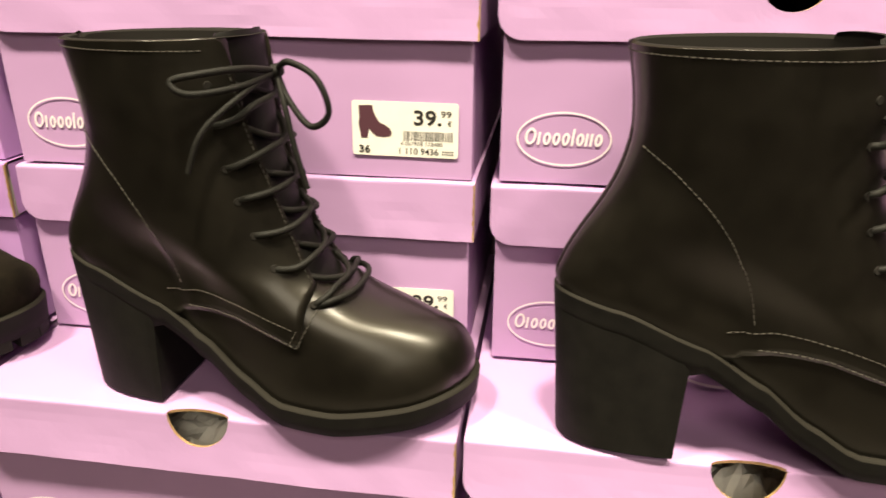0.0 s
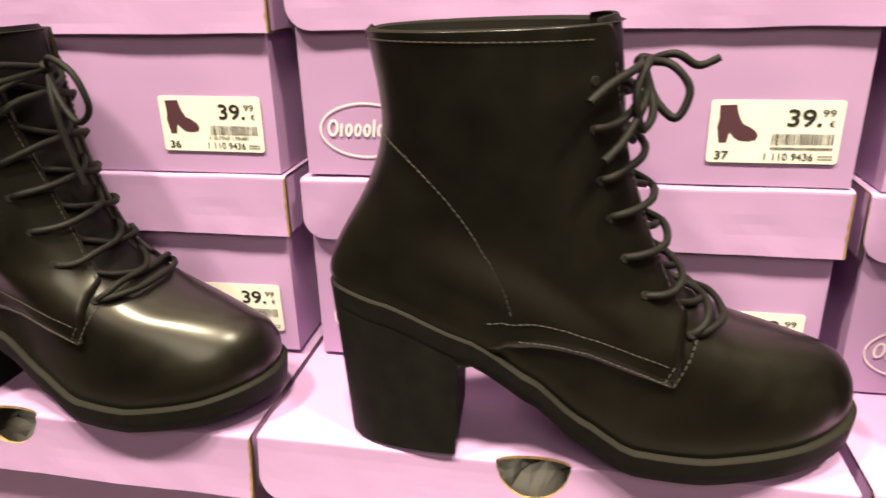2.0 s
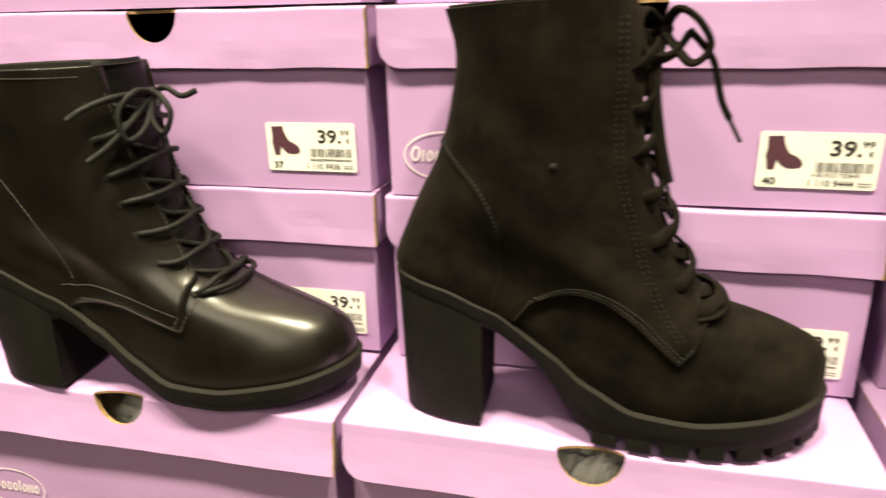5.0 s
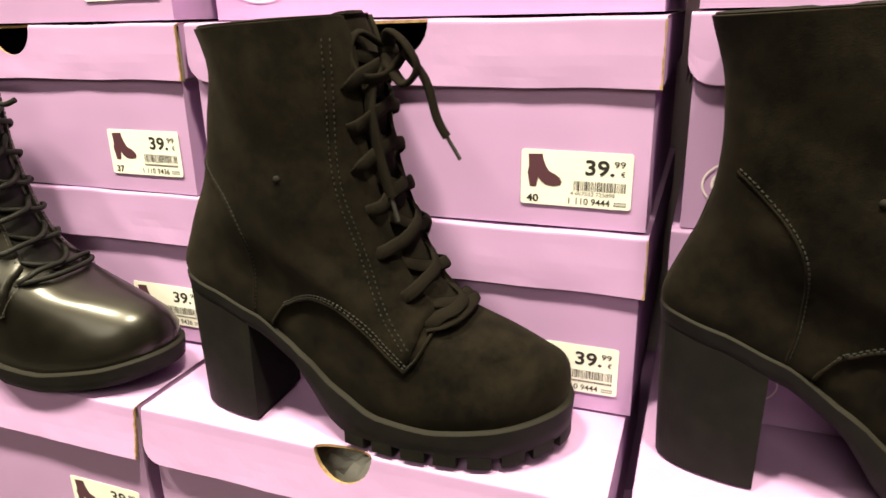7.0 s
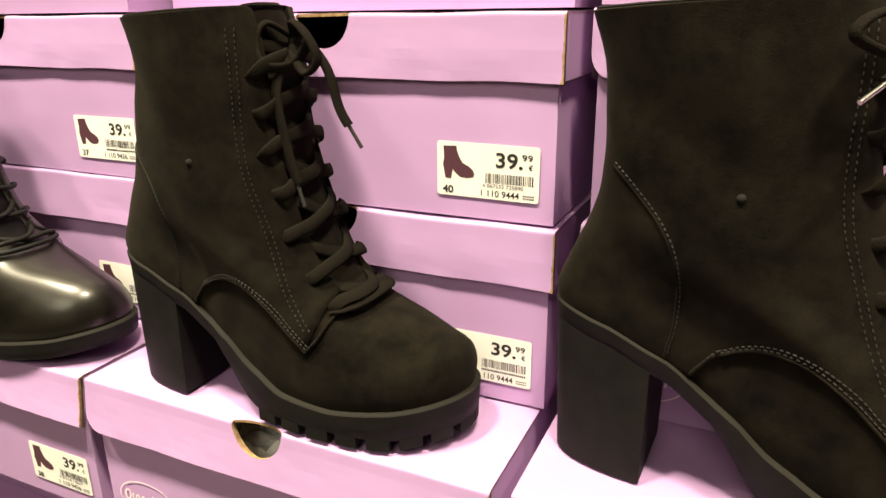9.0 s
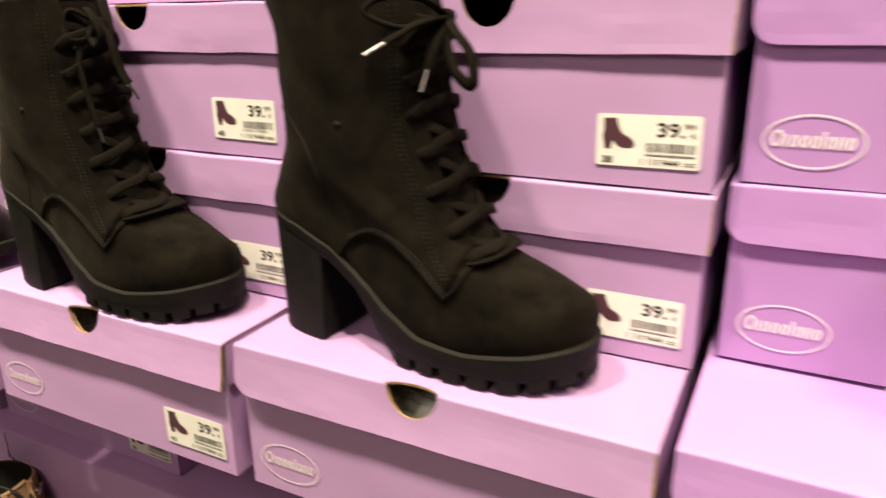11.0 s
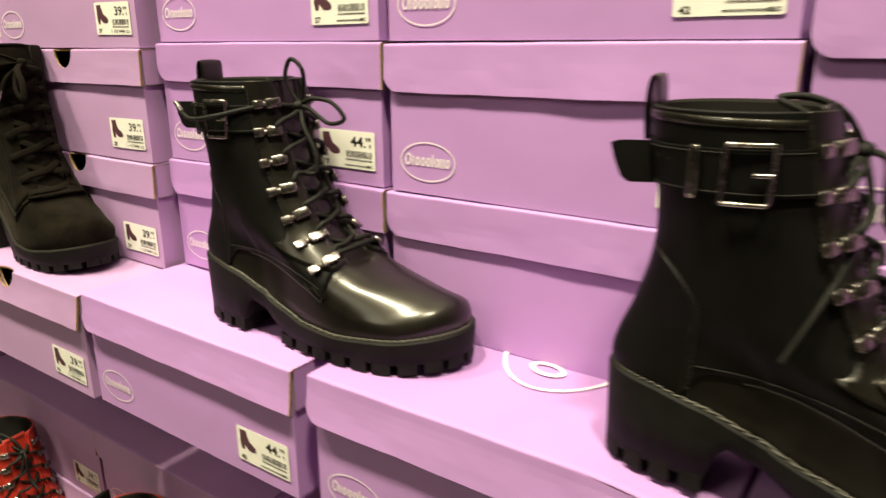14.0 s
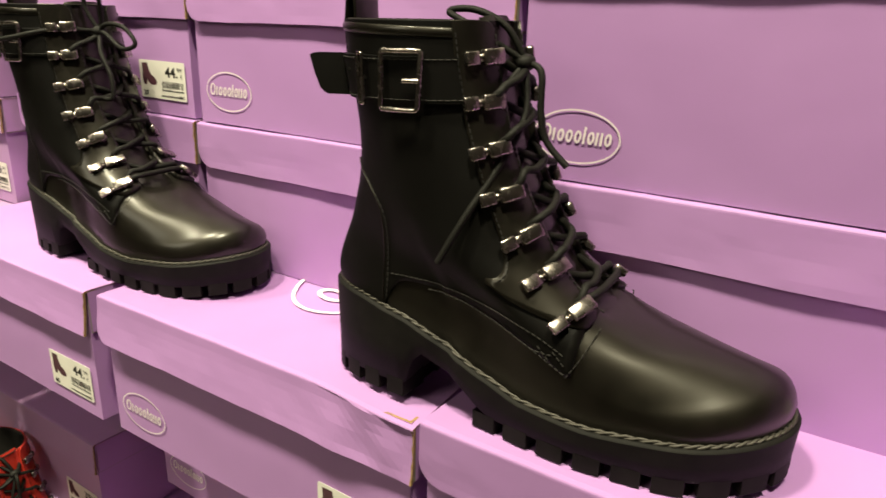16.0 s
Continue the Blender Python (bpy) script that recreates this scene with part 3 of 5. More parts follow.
# ---- boots ----
class Last:
    """The shape of a boot's upper: rings from the welt to the rim, each from a back point to a front point."""

    def __init__(self, front, back, widths, welt, slump=0.0):
        self.front, self.back, self.widths, self.welt_keys = front, back, widths, welt
        self.grid, self.slump = None, slump

    def _at(self, table, v):
        n = len(table)
        t = min(max(v, 0), 1) * (n - 1)
        i = min(int(t), n - 2)
        f = t - i
        g = [table[max(i - 1, 0)], table[i], table[i + 1], table[min(i + 2, n - 1)]]
        if not isinstance(g[0], tuple):
            g = [(q,) for q in g]
        return [0.5 * (2 * p1 + (p2 - p0) * f + (2 * p0 - 5 * p1 + 4 * p2 - p3) * f * f + (3 * p1 - p0 - 3 * p2 + p3) * f**3) for p0, p1, p2, p3 in zip(*g)]

    def welt(self, x):
        k = self.welt_keys
        for (x0, z0), (x1, z1) in zip(k, k[1:]):
            if x <= x1:
                t = min(1, max(0, (x - x0) / (x1 - x0)))
                t = t * t * (3 - 2 * t) * 0.35 + t * 0.65
                return z0 + (z1 - z0) * t
        return k[-1][1]

    def surf(self, a, v, grow=0.0):
        """a: 0 at the toe, pi at the back; above 0 the far side. v: 0 at the welt, 1 at the rim."""
        fx, fz = self._at(self.front, v)
        bx, bz = self._at(self.back, v)
        w = self._at(self.widths, v)[0]
        u = (1 + math.cos(a)) / 2
        x = bx + (fx - bx) * u
        low = 1 - smooth(0.25, 0.62, v)
        foot = 0.73 + 0.05 * math.cos(u * 9) * (u < 0.35) + 0.27 * smooth(0.38, 0.68, u)
        foot *= 1 - 0.02 * smooth(0.75, 1.0, u)
        prof = foot * low + (1 - low) * (0.97 + 0.03 * math.cos(a))
        p = 0.62 * low + 0.86 * (1 - low)
        if u < 0.5:
            p = 0.80
        else:
            p = 0.80 + (p - 0.80) * smooth(0.5, 0.8, u)
        # the toe runs out in a round arc
        d = min(1.0, (1 - u) * (fx - bx) / 0.056)
        g = low * smooth(0.5, 0.75, u)
        arc = math.sqrt(max(0.0, 1 - (1 - d) ** 2)) * g + abs(math.sin(a)) ** p * (1 - g)
        y = w * prof * arc * (1 if a >= 0 else -1)
        y += 0.006 * low * smooth(0.5, 1.0, u)
        z = bz + (fz - bz) * u
        z0 = self.back[0][1] + (self.front[0][1] - self.back[0][1]) * u
        k = max(0.0, 1 - v / 0.55)
        z += (self.welt(x) - z0) * k * k * (3 - 2 * k)
        # the toe is domed from side to side
        z -= 0.017 * low * smooth(0.0, 0.30, v) * smooth(0.5, 0.8, u) * min(1.0, abs(y) / w) ** 1.8
        if self.slump:
            k = self.slump * smooth(0.3, 0.6, v) * noise.noise(Vector((1.3 * math.cos(a), 1.3 * math.sin(a) + 7, v * 5.5)) * 1.2)
            x, y = x + k * math.cos(a) * 0.7, y + k * math.sin(a)
        return Vector((x, y, z))

    def normal(self, a, v):
        e = 0.01
        v = min(max(v, e), 1 - e)
        n = (self.surf(a + e, v) - self.surf(a - e, v)).cross(self.surf(a, v + e) - self.surf(a, v - e))
        return n.normalized() if n.length > 1e-12 else Vector((0, 0, 1))

    def out(self, a, v, d):
        return self.surf(a, v) + self.normal(a, v) * d

    def find(self, x, z, side=-1, amin=0.03):
        """The (a, v) on one side whose profile place is x, z."""
        if self.grid is None:
            self.grid = [(a, v, self.surf(-a, v)) for a in (0.02 + 3.1 * i / 120 for i in range(121)) for v in (j / 100 for j in range(101))]
        best = min(self.grid, key=lambda q: (q[2].x - x) ** 2 + (q[2].z - z) ** 2)
        a, v, step = best[0], best[1], 1.0
        for _ in range(7):
            near = [(max(0.01, a + i * 0.026 * step), min(1.0, max(0.0, v + j * 0.01 * step))) for i in (-1, 0, 1) for j in (-1, 0, 1)]
            a, v = min(near, key=lambda q: (self.surf(-q[0], q[1]).x - x) ** 2 + (self.surf(-q[0], q[1]).z - z) ** 2)
            step *= 0.6
        return side * max(a, amin), v

    def line(self, keys, n, d, side=-1):
        """n points, with normals, on the surface along the profile line through keys."""
        av = [self.find(q.x, q.y, side) for q in catmull([Vector((*k, 0)) for k in keys], max(10, 2 * len(keys)))]
        pts = catmull([Vector((a, v, 0)) for a, v in av], n)
        return [self.out(q.x, q.y, d) for q in pts], [self.normal(q.x, q.y) for q in pts]


def stitches(bd, pts, ups, length=0.0022, gap=0.0011, r=0.00035):
    """Separate stitches along a line."""
    seg = []
    for i in range(len(pts) - 1):
        seg.append((pts[i + 1] - pts[i]).length)
    total, s = sum(seg), 0.0

    def at(d):
        for i, l in enumerate(seg):
            if d <= l:
                t = d / l if l else 0
                return pts[i].lerp(pts[i + 1], t), ups[i]
            d -= l
        return pts[-1], ups[-1]

    while s + length < total:
        (p, u), (q, _) = at(s), at(s + length)
        bd.tube([p, p.lerp(q, 0.5) + u * 0.0001, q], r, r, [u, u, u], 5)
        s += length + gap


def upper_mesh(last, ae=None):
    """The upper as a shell with a rim and a lining that reaches down inside; sunk between the lacing edges ae."""
    def sink(a, v):
        return 0.0040 * smooth(0.52, 0.60, v) * (1 - smooth(ae(v) * 0.75, ae(v) * 1.05, abs(a))) if ae else 0.0

    bd = Build()
    n, na = 46, 96
    angles = [2 * math.pi * k / na for k in range(na)]
    signed = [a if a <= math.pi else a - 2 * math.pi for a in angles]
    vs = [(j / n) ** 0.9 for j in range(n + 1)]
    bd.grid([[last.out(a, v, -sink(a, v)) for a in signed] for v in vs], 0, closed=True)
    bd.grid([[last.out(a, 1, -0.0) for a in signed], [last.out(a, 1, -0.0012) + Vector((0, 0, 0.0004)) for a in signed], [last.out(a, 0.99, -0.0026) for a in signed]], 1, closed=True)
    bd.grid([[last.out(a, 0.99 - 0.4 * j / 8, -0.0026) for a in signed] for j in range(9)], 1, closed=True)
    floor = [last.out(a, 0.59, -0.0026) for a in signed]
    bd.face(floor, 1)
    return bd


def overlay_mesh(last, d, a0, a1, v0, v1, na=40, nv=24, side=-1, power=1.0, corner=0.0):
    """A leather piece laid d thick on one side of the upper, from angle a0(v) to a1(v) and from v0(a) to v1."""
    bd = Build()
    cols = []
    for k in range(na + 1):
        t = (k / na) ** power
        lo = 0.4
        for _ in range(30):
            lo = lo * 0.5 + 0.5 * v0(a0(lo) + (a1(lo) - a0(lo)) * t)
        cols.append((t, lo))
    rows, under = [], []
    for j in range(nv + 1):
        ro, ru = [], []
        for t, lo in cols:
            hi = v1 - 0.055 * (1 - math.sqrt(max(0.0, 1 - (1 - min(1.0, t / corner)) ** 2))) if corner else v1
            v = hi if j == nv else lo + (hi - 0.004 - lo) * j / (nv - 1)
            a = a0(v) + (a1(v) - a0(v)) * t
            ro.append(last.out(side * a, v, d))
            ru.append(last.out(side * a, v, -0.0005))
        rows.append(ro)
        under.append(ru)
    bd.grid(rows, 0, flip=side > 0)
    bd.grid([rows[0], under[0]], 0)
    bd.grid([rows[-1], under[-1]], 1 if v1 > 0.99 else 0)
    bd.grid([[r[0] for r in rows], [r[0] for r in under]], 0)
    bd.grid([[r[-1] for r in rows], [r[-1] for r in under]], 0)
    return bd


def tongue_mesh(last, ae, d, tall):
    """The tongue in the throat, standing a little over the rim, both faces and edges."""
    bd = Build()
    vs = [0.53 + 0.47 * j / 16 for j in range(17)]
    ks = [-1 + 2 * k / 12 for k in range(13)]
    lay = []
    for deep in (d, d - 0.0022):
        rows = [[last.out(k * (ae(v) + 0.10), v, deep - 0.0012 * k * k) for k in ks] for v in vs]
        for j in (1, 2, 3):
            f = j / 3
            rows.append([last.out(k * (ae(1.0) + 0.10) * (1 - 0.12 * f), 1.0, deep - 0.0012 * k * k) + Vector((-0.0015 * f, 0, tall * f * (1 - 0.3 * k ** 4 * f))) for k in ks])
        lay.append(rows)
    bd.grid(lay[0], 0)
    bd.grid(lay[1], 1)
    bd.grid([lay[0][-1], lay[1][-1]], 1)
    for c in (0, -1):
        bd.grid([[r[c] for r in lay[0]], [r[c] for r in lay[1]]], 0)
    return bd


def lower_edge(last, keys, first):
    """The height v of a piece's lower edge by angle, through profile places from the throat backwards."""
    p0, c0 = last.surf(-first[0], first[1]), keys[0]
    keys = [(q.x, q.y) for q in catmull([Vector((*k, 0)) for k in keys], 16)]
    keys = [(p0.x + (c0[0] - p0.x) * f, p0.z + (c0[1] - p0.z) * f) for f in (0.2, 0.4, 0.6, 0.8)] + list(keys)
    av = sorted([first] + [(max(abs(a), first[0] + 0.02), v) for a, v in (last.find(x, z) for x, z in keys)])

    def at(a):
        if a <= av[0][0]:
            return av[0][1]
        for (a_, va), (b_, vb) in zip(av, av[1:]):
            if a <= b_:
                return va + (vb - va) * (a - a_) / max(b_ - a_, 1e-6)
        return 0.01
    return at


def both(e, name, mats, label, make, smooth_it=True):
    for side in (-1, 1):
        ob = add(e, name, make(side), mats, smooth_it, label, True)
        for q in ob.data.polygons:
            if q.material_index == 1:
                q.use_smooth = False


def outline(last, grow, n=120, v=0.0):
    """The ground plan of the upper's lower edge, grown outwards, as points with their welt height."""
    pts = []
    raw = [last.surf(2 * math.pi * k / n if k <= n / 2 else 2 * math.pi * k / n - 2 * math.pi, v) for k in range(n)]
    for k in range(n):
        d = raw[(k + 1) % n] - raw[k - 1]
        o = Vector((d.y, -d.x, 0)).normalized()
        pts.append(raw[k] + o * grow)
    return pts


def eye_edge(last, half):
    """The angle at which the upper is half metres from its middle line, low and high."""
    def angle(v):
        w = half(v)
        lo, hi = 0.01, 1.4
        for _ in range(24):
            m = (lo + hi) / 2
            if abs(last.surf(-m, v).y) < w:
                lo = m
            else:
                hi = m
        return lo
    table = [angle(k / 80) for k in range(81)]

    def quick(v):
        s = min(max(v, 0.0), 1.0) * 80
        k = min(int(s), 79)
        return table[k] + (table[k + 1] - table[k]) * (s - k)
    return quick


def sole_mesh(last, grow, thick, breast, welt_lift=0.001):
    """The outsole: a slab under the welt, thick(x) deep."""
    bd = Build()
    o = outline(last, grow)
    ins = outline(last, -0.010)
    top = [Vector((p.x, p.y, last.welt(q.x) + welt_lift + 0.0012)) for p, q in zip(o, outline(last, 0))]
    mid = [Vector((p.x, p.y, t.z - 0.0012)) for p, t in zip(outline(last, grow + 0.0008), top)]
    bot = [Vector((p.x, p.y, max(last.welt(q.x) - thick(q.x), 0.0))) for p, q in zip(outline(last, grow - 0.0005), outline(last, 0))]
    bot2 = [Vector((p.x, p.y, t.z - 0.0006)) for p, t in zip(outline(last, grow - 0.002), bot)]
    lip = [Vector((p.x, p.y, t.z + 0.0004)) for p, t in zip(ins, top)]
    rim = [Vector((p.x, p.y, t.z + 0.0003)) for p, t in zip(outline(last, grow - 0.0022), top)]
    side = [mid[k].lerp(bot[k], 0.5) for k in range(len(o))]
    bd.grid([lip, rim], 1, closed=True)
    bd.grid([rim, top, mid], 1, closed=True)
    bd.grid([mid, side, bot, bot2], 0, closed=True)
    n = len(o)
    half = n // 2
    far = [bot2[k] for k in range(half + 1)]
    near = [bot2[(n - k) % n] for k in range(half + 1)]
    bd.grid([far, [(p + q) / 2 for p, q in zip(far, near)], near], 0)
    return bd


def heel_mesh(last, x_top, x_bot0, x_bot1, grow, z_cut, wtop=1.0, wbot=0.9):
    """A block heel: rounded back, flat breast, from the slab down to the ground."""
    bd = Build()
    o = outline(last, grow)
    n = len(o)
    k0 = [k for k in range(n) if o[k].x < x_top]
    ring = [o[k] for k in k0]
    first, lastp = ring[0], ring[-1]
    ring = [Vector((x_top, first.y, 0))] + ring + [Vector((x_top, lastp.y, 0))]
    xmin = min(p.x for p in ring)
    rows = []
    for j in range(11):
        t = j / 10
        row = []
        for p in ring:
            u = (p.x - xmin) / (x_top - xmin)
            bx = x_bot0 + (x_bot1 - x_bot0) * u
            ztop = last.welt(max(p.x, 0)) - z_cut
            s = t ** 0.85
            row.append(Vector((p.x + (bx - p.x) * s, p.y * (wtop + (wbot - wtop) * t), ztop * (1 - t))))
        rows.append(row)
    bd.grid(rows, 0, closed=True)
    bd.face([p + Vector((0, 0, 0)) for p in rows[-1]], 0)
    return bd


def tread_mesh(last, grow, x0, x1, depth, lug, slot, inward=0.022, z=lambda x: 0.0):
    """Lugs round the edge of a cleated sole between x0 and x1."""
    bd = Build()
    o, q = outline(last, grow, 400), outline(last, grow - inward, 400)
    run, acc, state = [], 0.0, True
    for k in range(400):
        p = o[k]
        inside = x0 < p.x < x1
        step = (o[(k + 1) % 400] - p)
        step.z = 0
        if inside and state:
            run.append(k)
        acc += step.length
        if acc > (lug if state else slot) or not inside:
            if len(run) > 1:
                outer, inner = [o[j] for j in run], [q[j] for j in run]
                rows = [[Vector((a.x, a.y, z(a.x) + depth)) for a in outer], [Vector((a.x, a.y, z(a.x) + 0.0006)) for a in outer],
                        [Vector((a.x, a.y, z(a.x))).lerp(Vector((b.x, b.y, z(a.x))), 0.04) for a, b in zip(outer, inner)],
                        [Vector((b.x, b.y, z(a.x))) for a, b in zip(outer, inner)], [Vector((b.x, b.y, z(a.x) + depth)) for a, b in zip(outer, inner)]]
                bd.grid(rows, 0)
                bd.face([r[0] for r in rows], 0)
                bd.face([r[-1] for r in rows][::-1], 0)
            run = []
            state = not state if inside else True
            acc = 0.0
    return bd


def lace_run(last, rows, ae, ao, rise, n=20):
    """Laces that come out of the holes at angle ao, run over the facing edge ae, cross the throat and dive under the other facing."""
    runs, rng = [], random.Random(int(rows[0] * 1000))

    def loose(p, k=0.0011):
        return p + Vector((rng.uniform(-1, 1), rng.uniform(-1, 1), rng.uniform(-1, 1))) * k

    for i, v in enumerate(rows[:-1]):
        dv = rows[i + 1] - v
        for s in (-1, 1):
            e, f = ae(v + dv * 0.4), ae(v + dv)
            lift = rise * (1.15 if s < 0 else 0.85)
            bow = rng.uniform(0.10, 0.30)
            keys = [last.out(s * ao(v), v, -0.0006), last.out(s * (ao(v) * 0.8 + e * 0.2), v + dv * bow * 0.6, lift * 0.75), last.out(s * (ao(v) * 0.35 + e * 0.65), v + dv * (bow + 0.12), lift),
                    last.out(s * e * 0.8, v + dv * 0.48, lift * 1.05), last.out(0.0, v + dv * 0.68, lift * (0.9 if s < 0 else 0.35)),
                    last.out(-s * f * 0.65, v + dv * 0.88, lift * 0.15), last.out(-s * (f + 0.05), v + dv, -0.0016)]
            pts = catmull([keys[0]] + [loose(p) for p in keys[1:-1]] + [keys[-1]], n)
            mid = last.normal(0.0, v + dv * 0.5)
            ups = [last.normal(s * ao(v), v).lerp(mid, min(1.0, 2.0 * k / n)) for k in range(n)]
            runs.append((pts, ups))
    v = rows[0]
    a = ao(v)
    keys = [last.out(-a, v, -0.0006), last.out(-a * 0.8, v + 0.008, rise * 0.8), last.out(-a * 0.35, v + 0.026, rise), last.out(a * 0.35, v + 0.026, rise), last.out(a * 0.8, v + 0.008, rise * 0.8), last.out(a, v, -0.0006)]
    runs.append((catmull(keys, n), [last.normal(0, v)] * n))
    return runs


def boot_root(name_label, x, y, z, rot, scale, group):
    e = new("boot")
    e.matrix_basis = pose(x, y, z, 0, 0, rot) @ Matrix.Diagonal((*scale, 1))
    tagged(e, name_label, "boot", group)
    return e


def add(e, name, bd, mats, smooth=True, label="", weld=False):
    return piece(name, bd.mesh(name, mats, smooth, weld), e, label)


def eyelets(e, last, rows, ao, d, r=0.0024):
    """One punched eyelet for each lace hole, on both sides of the throat."""
    bm = bmesh.new()
    bmesh.ops.create_cone(bm, cap_ends=True, segments=14, radius1=r, radius2=r * 0.8, depth=0.0008)
    bd = Build()
    bd.add(bm)
    me = bd.mesh("eyelet", [LINING], False)
    for v in rows:
        for s in (-1, 1):
            a = ao(v)
            p, nrm = last.out(s * a, v, d), last.normal(s * a, v)
            piece("eyelet", me, e, m=Matrix.Translation(p) @ nrm.to_track_quat("Z", "Y").to_matrix().to_4x4())


# leather lace-up boot with a block heel
HEELED = Last(
    [(0.262, 0.024), (0.2625, 0.036), (0.257, 0.0495), (0.2465, 0.0585), (0.2285, 0.065), (0.202, 0.0715), (0.180, 0.082), (0.164, 0.104), (0.152, 0.133), (0.144, 0.161), (0.141, 0.189), (0.138, 0.215)],
    [(0.001, 0.088), (-0.001, 0.0945), (0.0005, 0.101), (0.004, 0.110), (0.010, 0.121), (0.017, 0.132), (0.023, 0.143), (0.028, 0.156), (0.031, 0.171), (0.0305, 0.186), (0.0285, 0.200), (0.026, 0.213)],
    [0.0415, 0.0435, 0.0435, 0.043, 0.042, 0.041, 0.040, 0.0395, 0.040, 0.0415, 0.043, 0.044],
    [(0.0, 0.088), (0.03, 0.082), (0.07, 0.066), (0.10, 0.048), (0.125, 0.028), (0.150, 0.0135), (0.185, 0.0115), (0.225, 0.017), (0.265, 0.024)],
)
# suede platform boot with a high block heel
PLATFORM = Last(
    [(0.246, 0.030), (0.2475, 0.0435), (0.244, 0.0560), (0.233, 0.0645), (0.217, 0.0712), (0.193, 0.0765), (0.174, 0.090), (0.160, 0.113), (0.149, 0.145), (0.141, 0.180), (0.137, 0.219), (0.130, 0.248)],
    [(0.001, 0.091), (-0.001, 0.098), (0.001, 0.106), (0.005, 0.116), (0.010, 0.128), (0.015, 0.140), (0.021, 0.154), (0.026, 0.170), (0.029, 0.188), (0.031, 0.206), (0.029, 0.224), (0.024, 0.242)],
    [0.0415, 0.044, 0.044, 0.0435, 0.0425, 0.0415, 0.041, 0.041, 0.0415, 0.043, 0.045, 0.046],
    [(0.0, 0.091), (0.03, 0.085), (0.06, 0.074), (0.09, 0.054), (0.115, 0.0345), (0.140, 0.0225), (0.175, 0.0195), (0.21, 0.0235), (0.25, 0.0300)],
    0.0042,
)
# buckled lace-up boot with a cleated sole
BIKER = Last(
    [(0.266, 0.030), (0.2675, 0.041), (0.262, 0.0525), (0.249, 0.0585), (0.227, 0.0635), (0.201, 0.0675), (0.177, 0.0750), (0.154, 0.090), (0.136, 0.117), (0.121, 0.148), (0.110, 0.184), (0.104, 0.216)],
    [(0.004, 0.059), (0.002, 0.068), (0.004, 0.078), (0.008, 0.089), (0.013, 0.101), (0.017, 0.114), (0.021, 0.129), (0.023, 0.145), (0.023, 0.162), (0.021, 0.180), (0.018, 0.198), (0.016, 0.215)],
    [0.0435, 0.0455, 0.0455, 0.045, 0.044, 0.043, 0.0415, 0.041, 0.0415, 0.0425, 0.043, 0.0435],
    [(0.0, 0.059), (0.03, 0.056), (0.06, 0.050), (0.09, 0.040), (0.115, 0.030), (0.14, 0.0235), (0.18, 0.0215), (0.225, 0.025), (0.27, 0.031)],
)


HOLES = [(0.166, 0.0775), (0.153, 0.095), (0.142, 0.1135), (0.1336, 0.133), (0.1273, 0.1505), (0.1221, 0.173), (0.120, 0.193)]


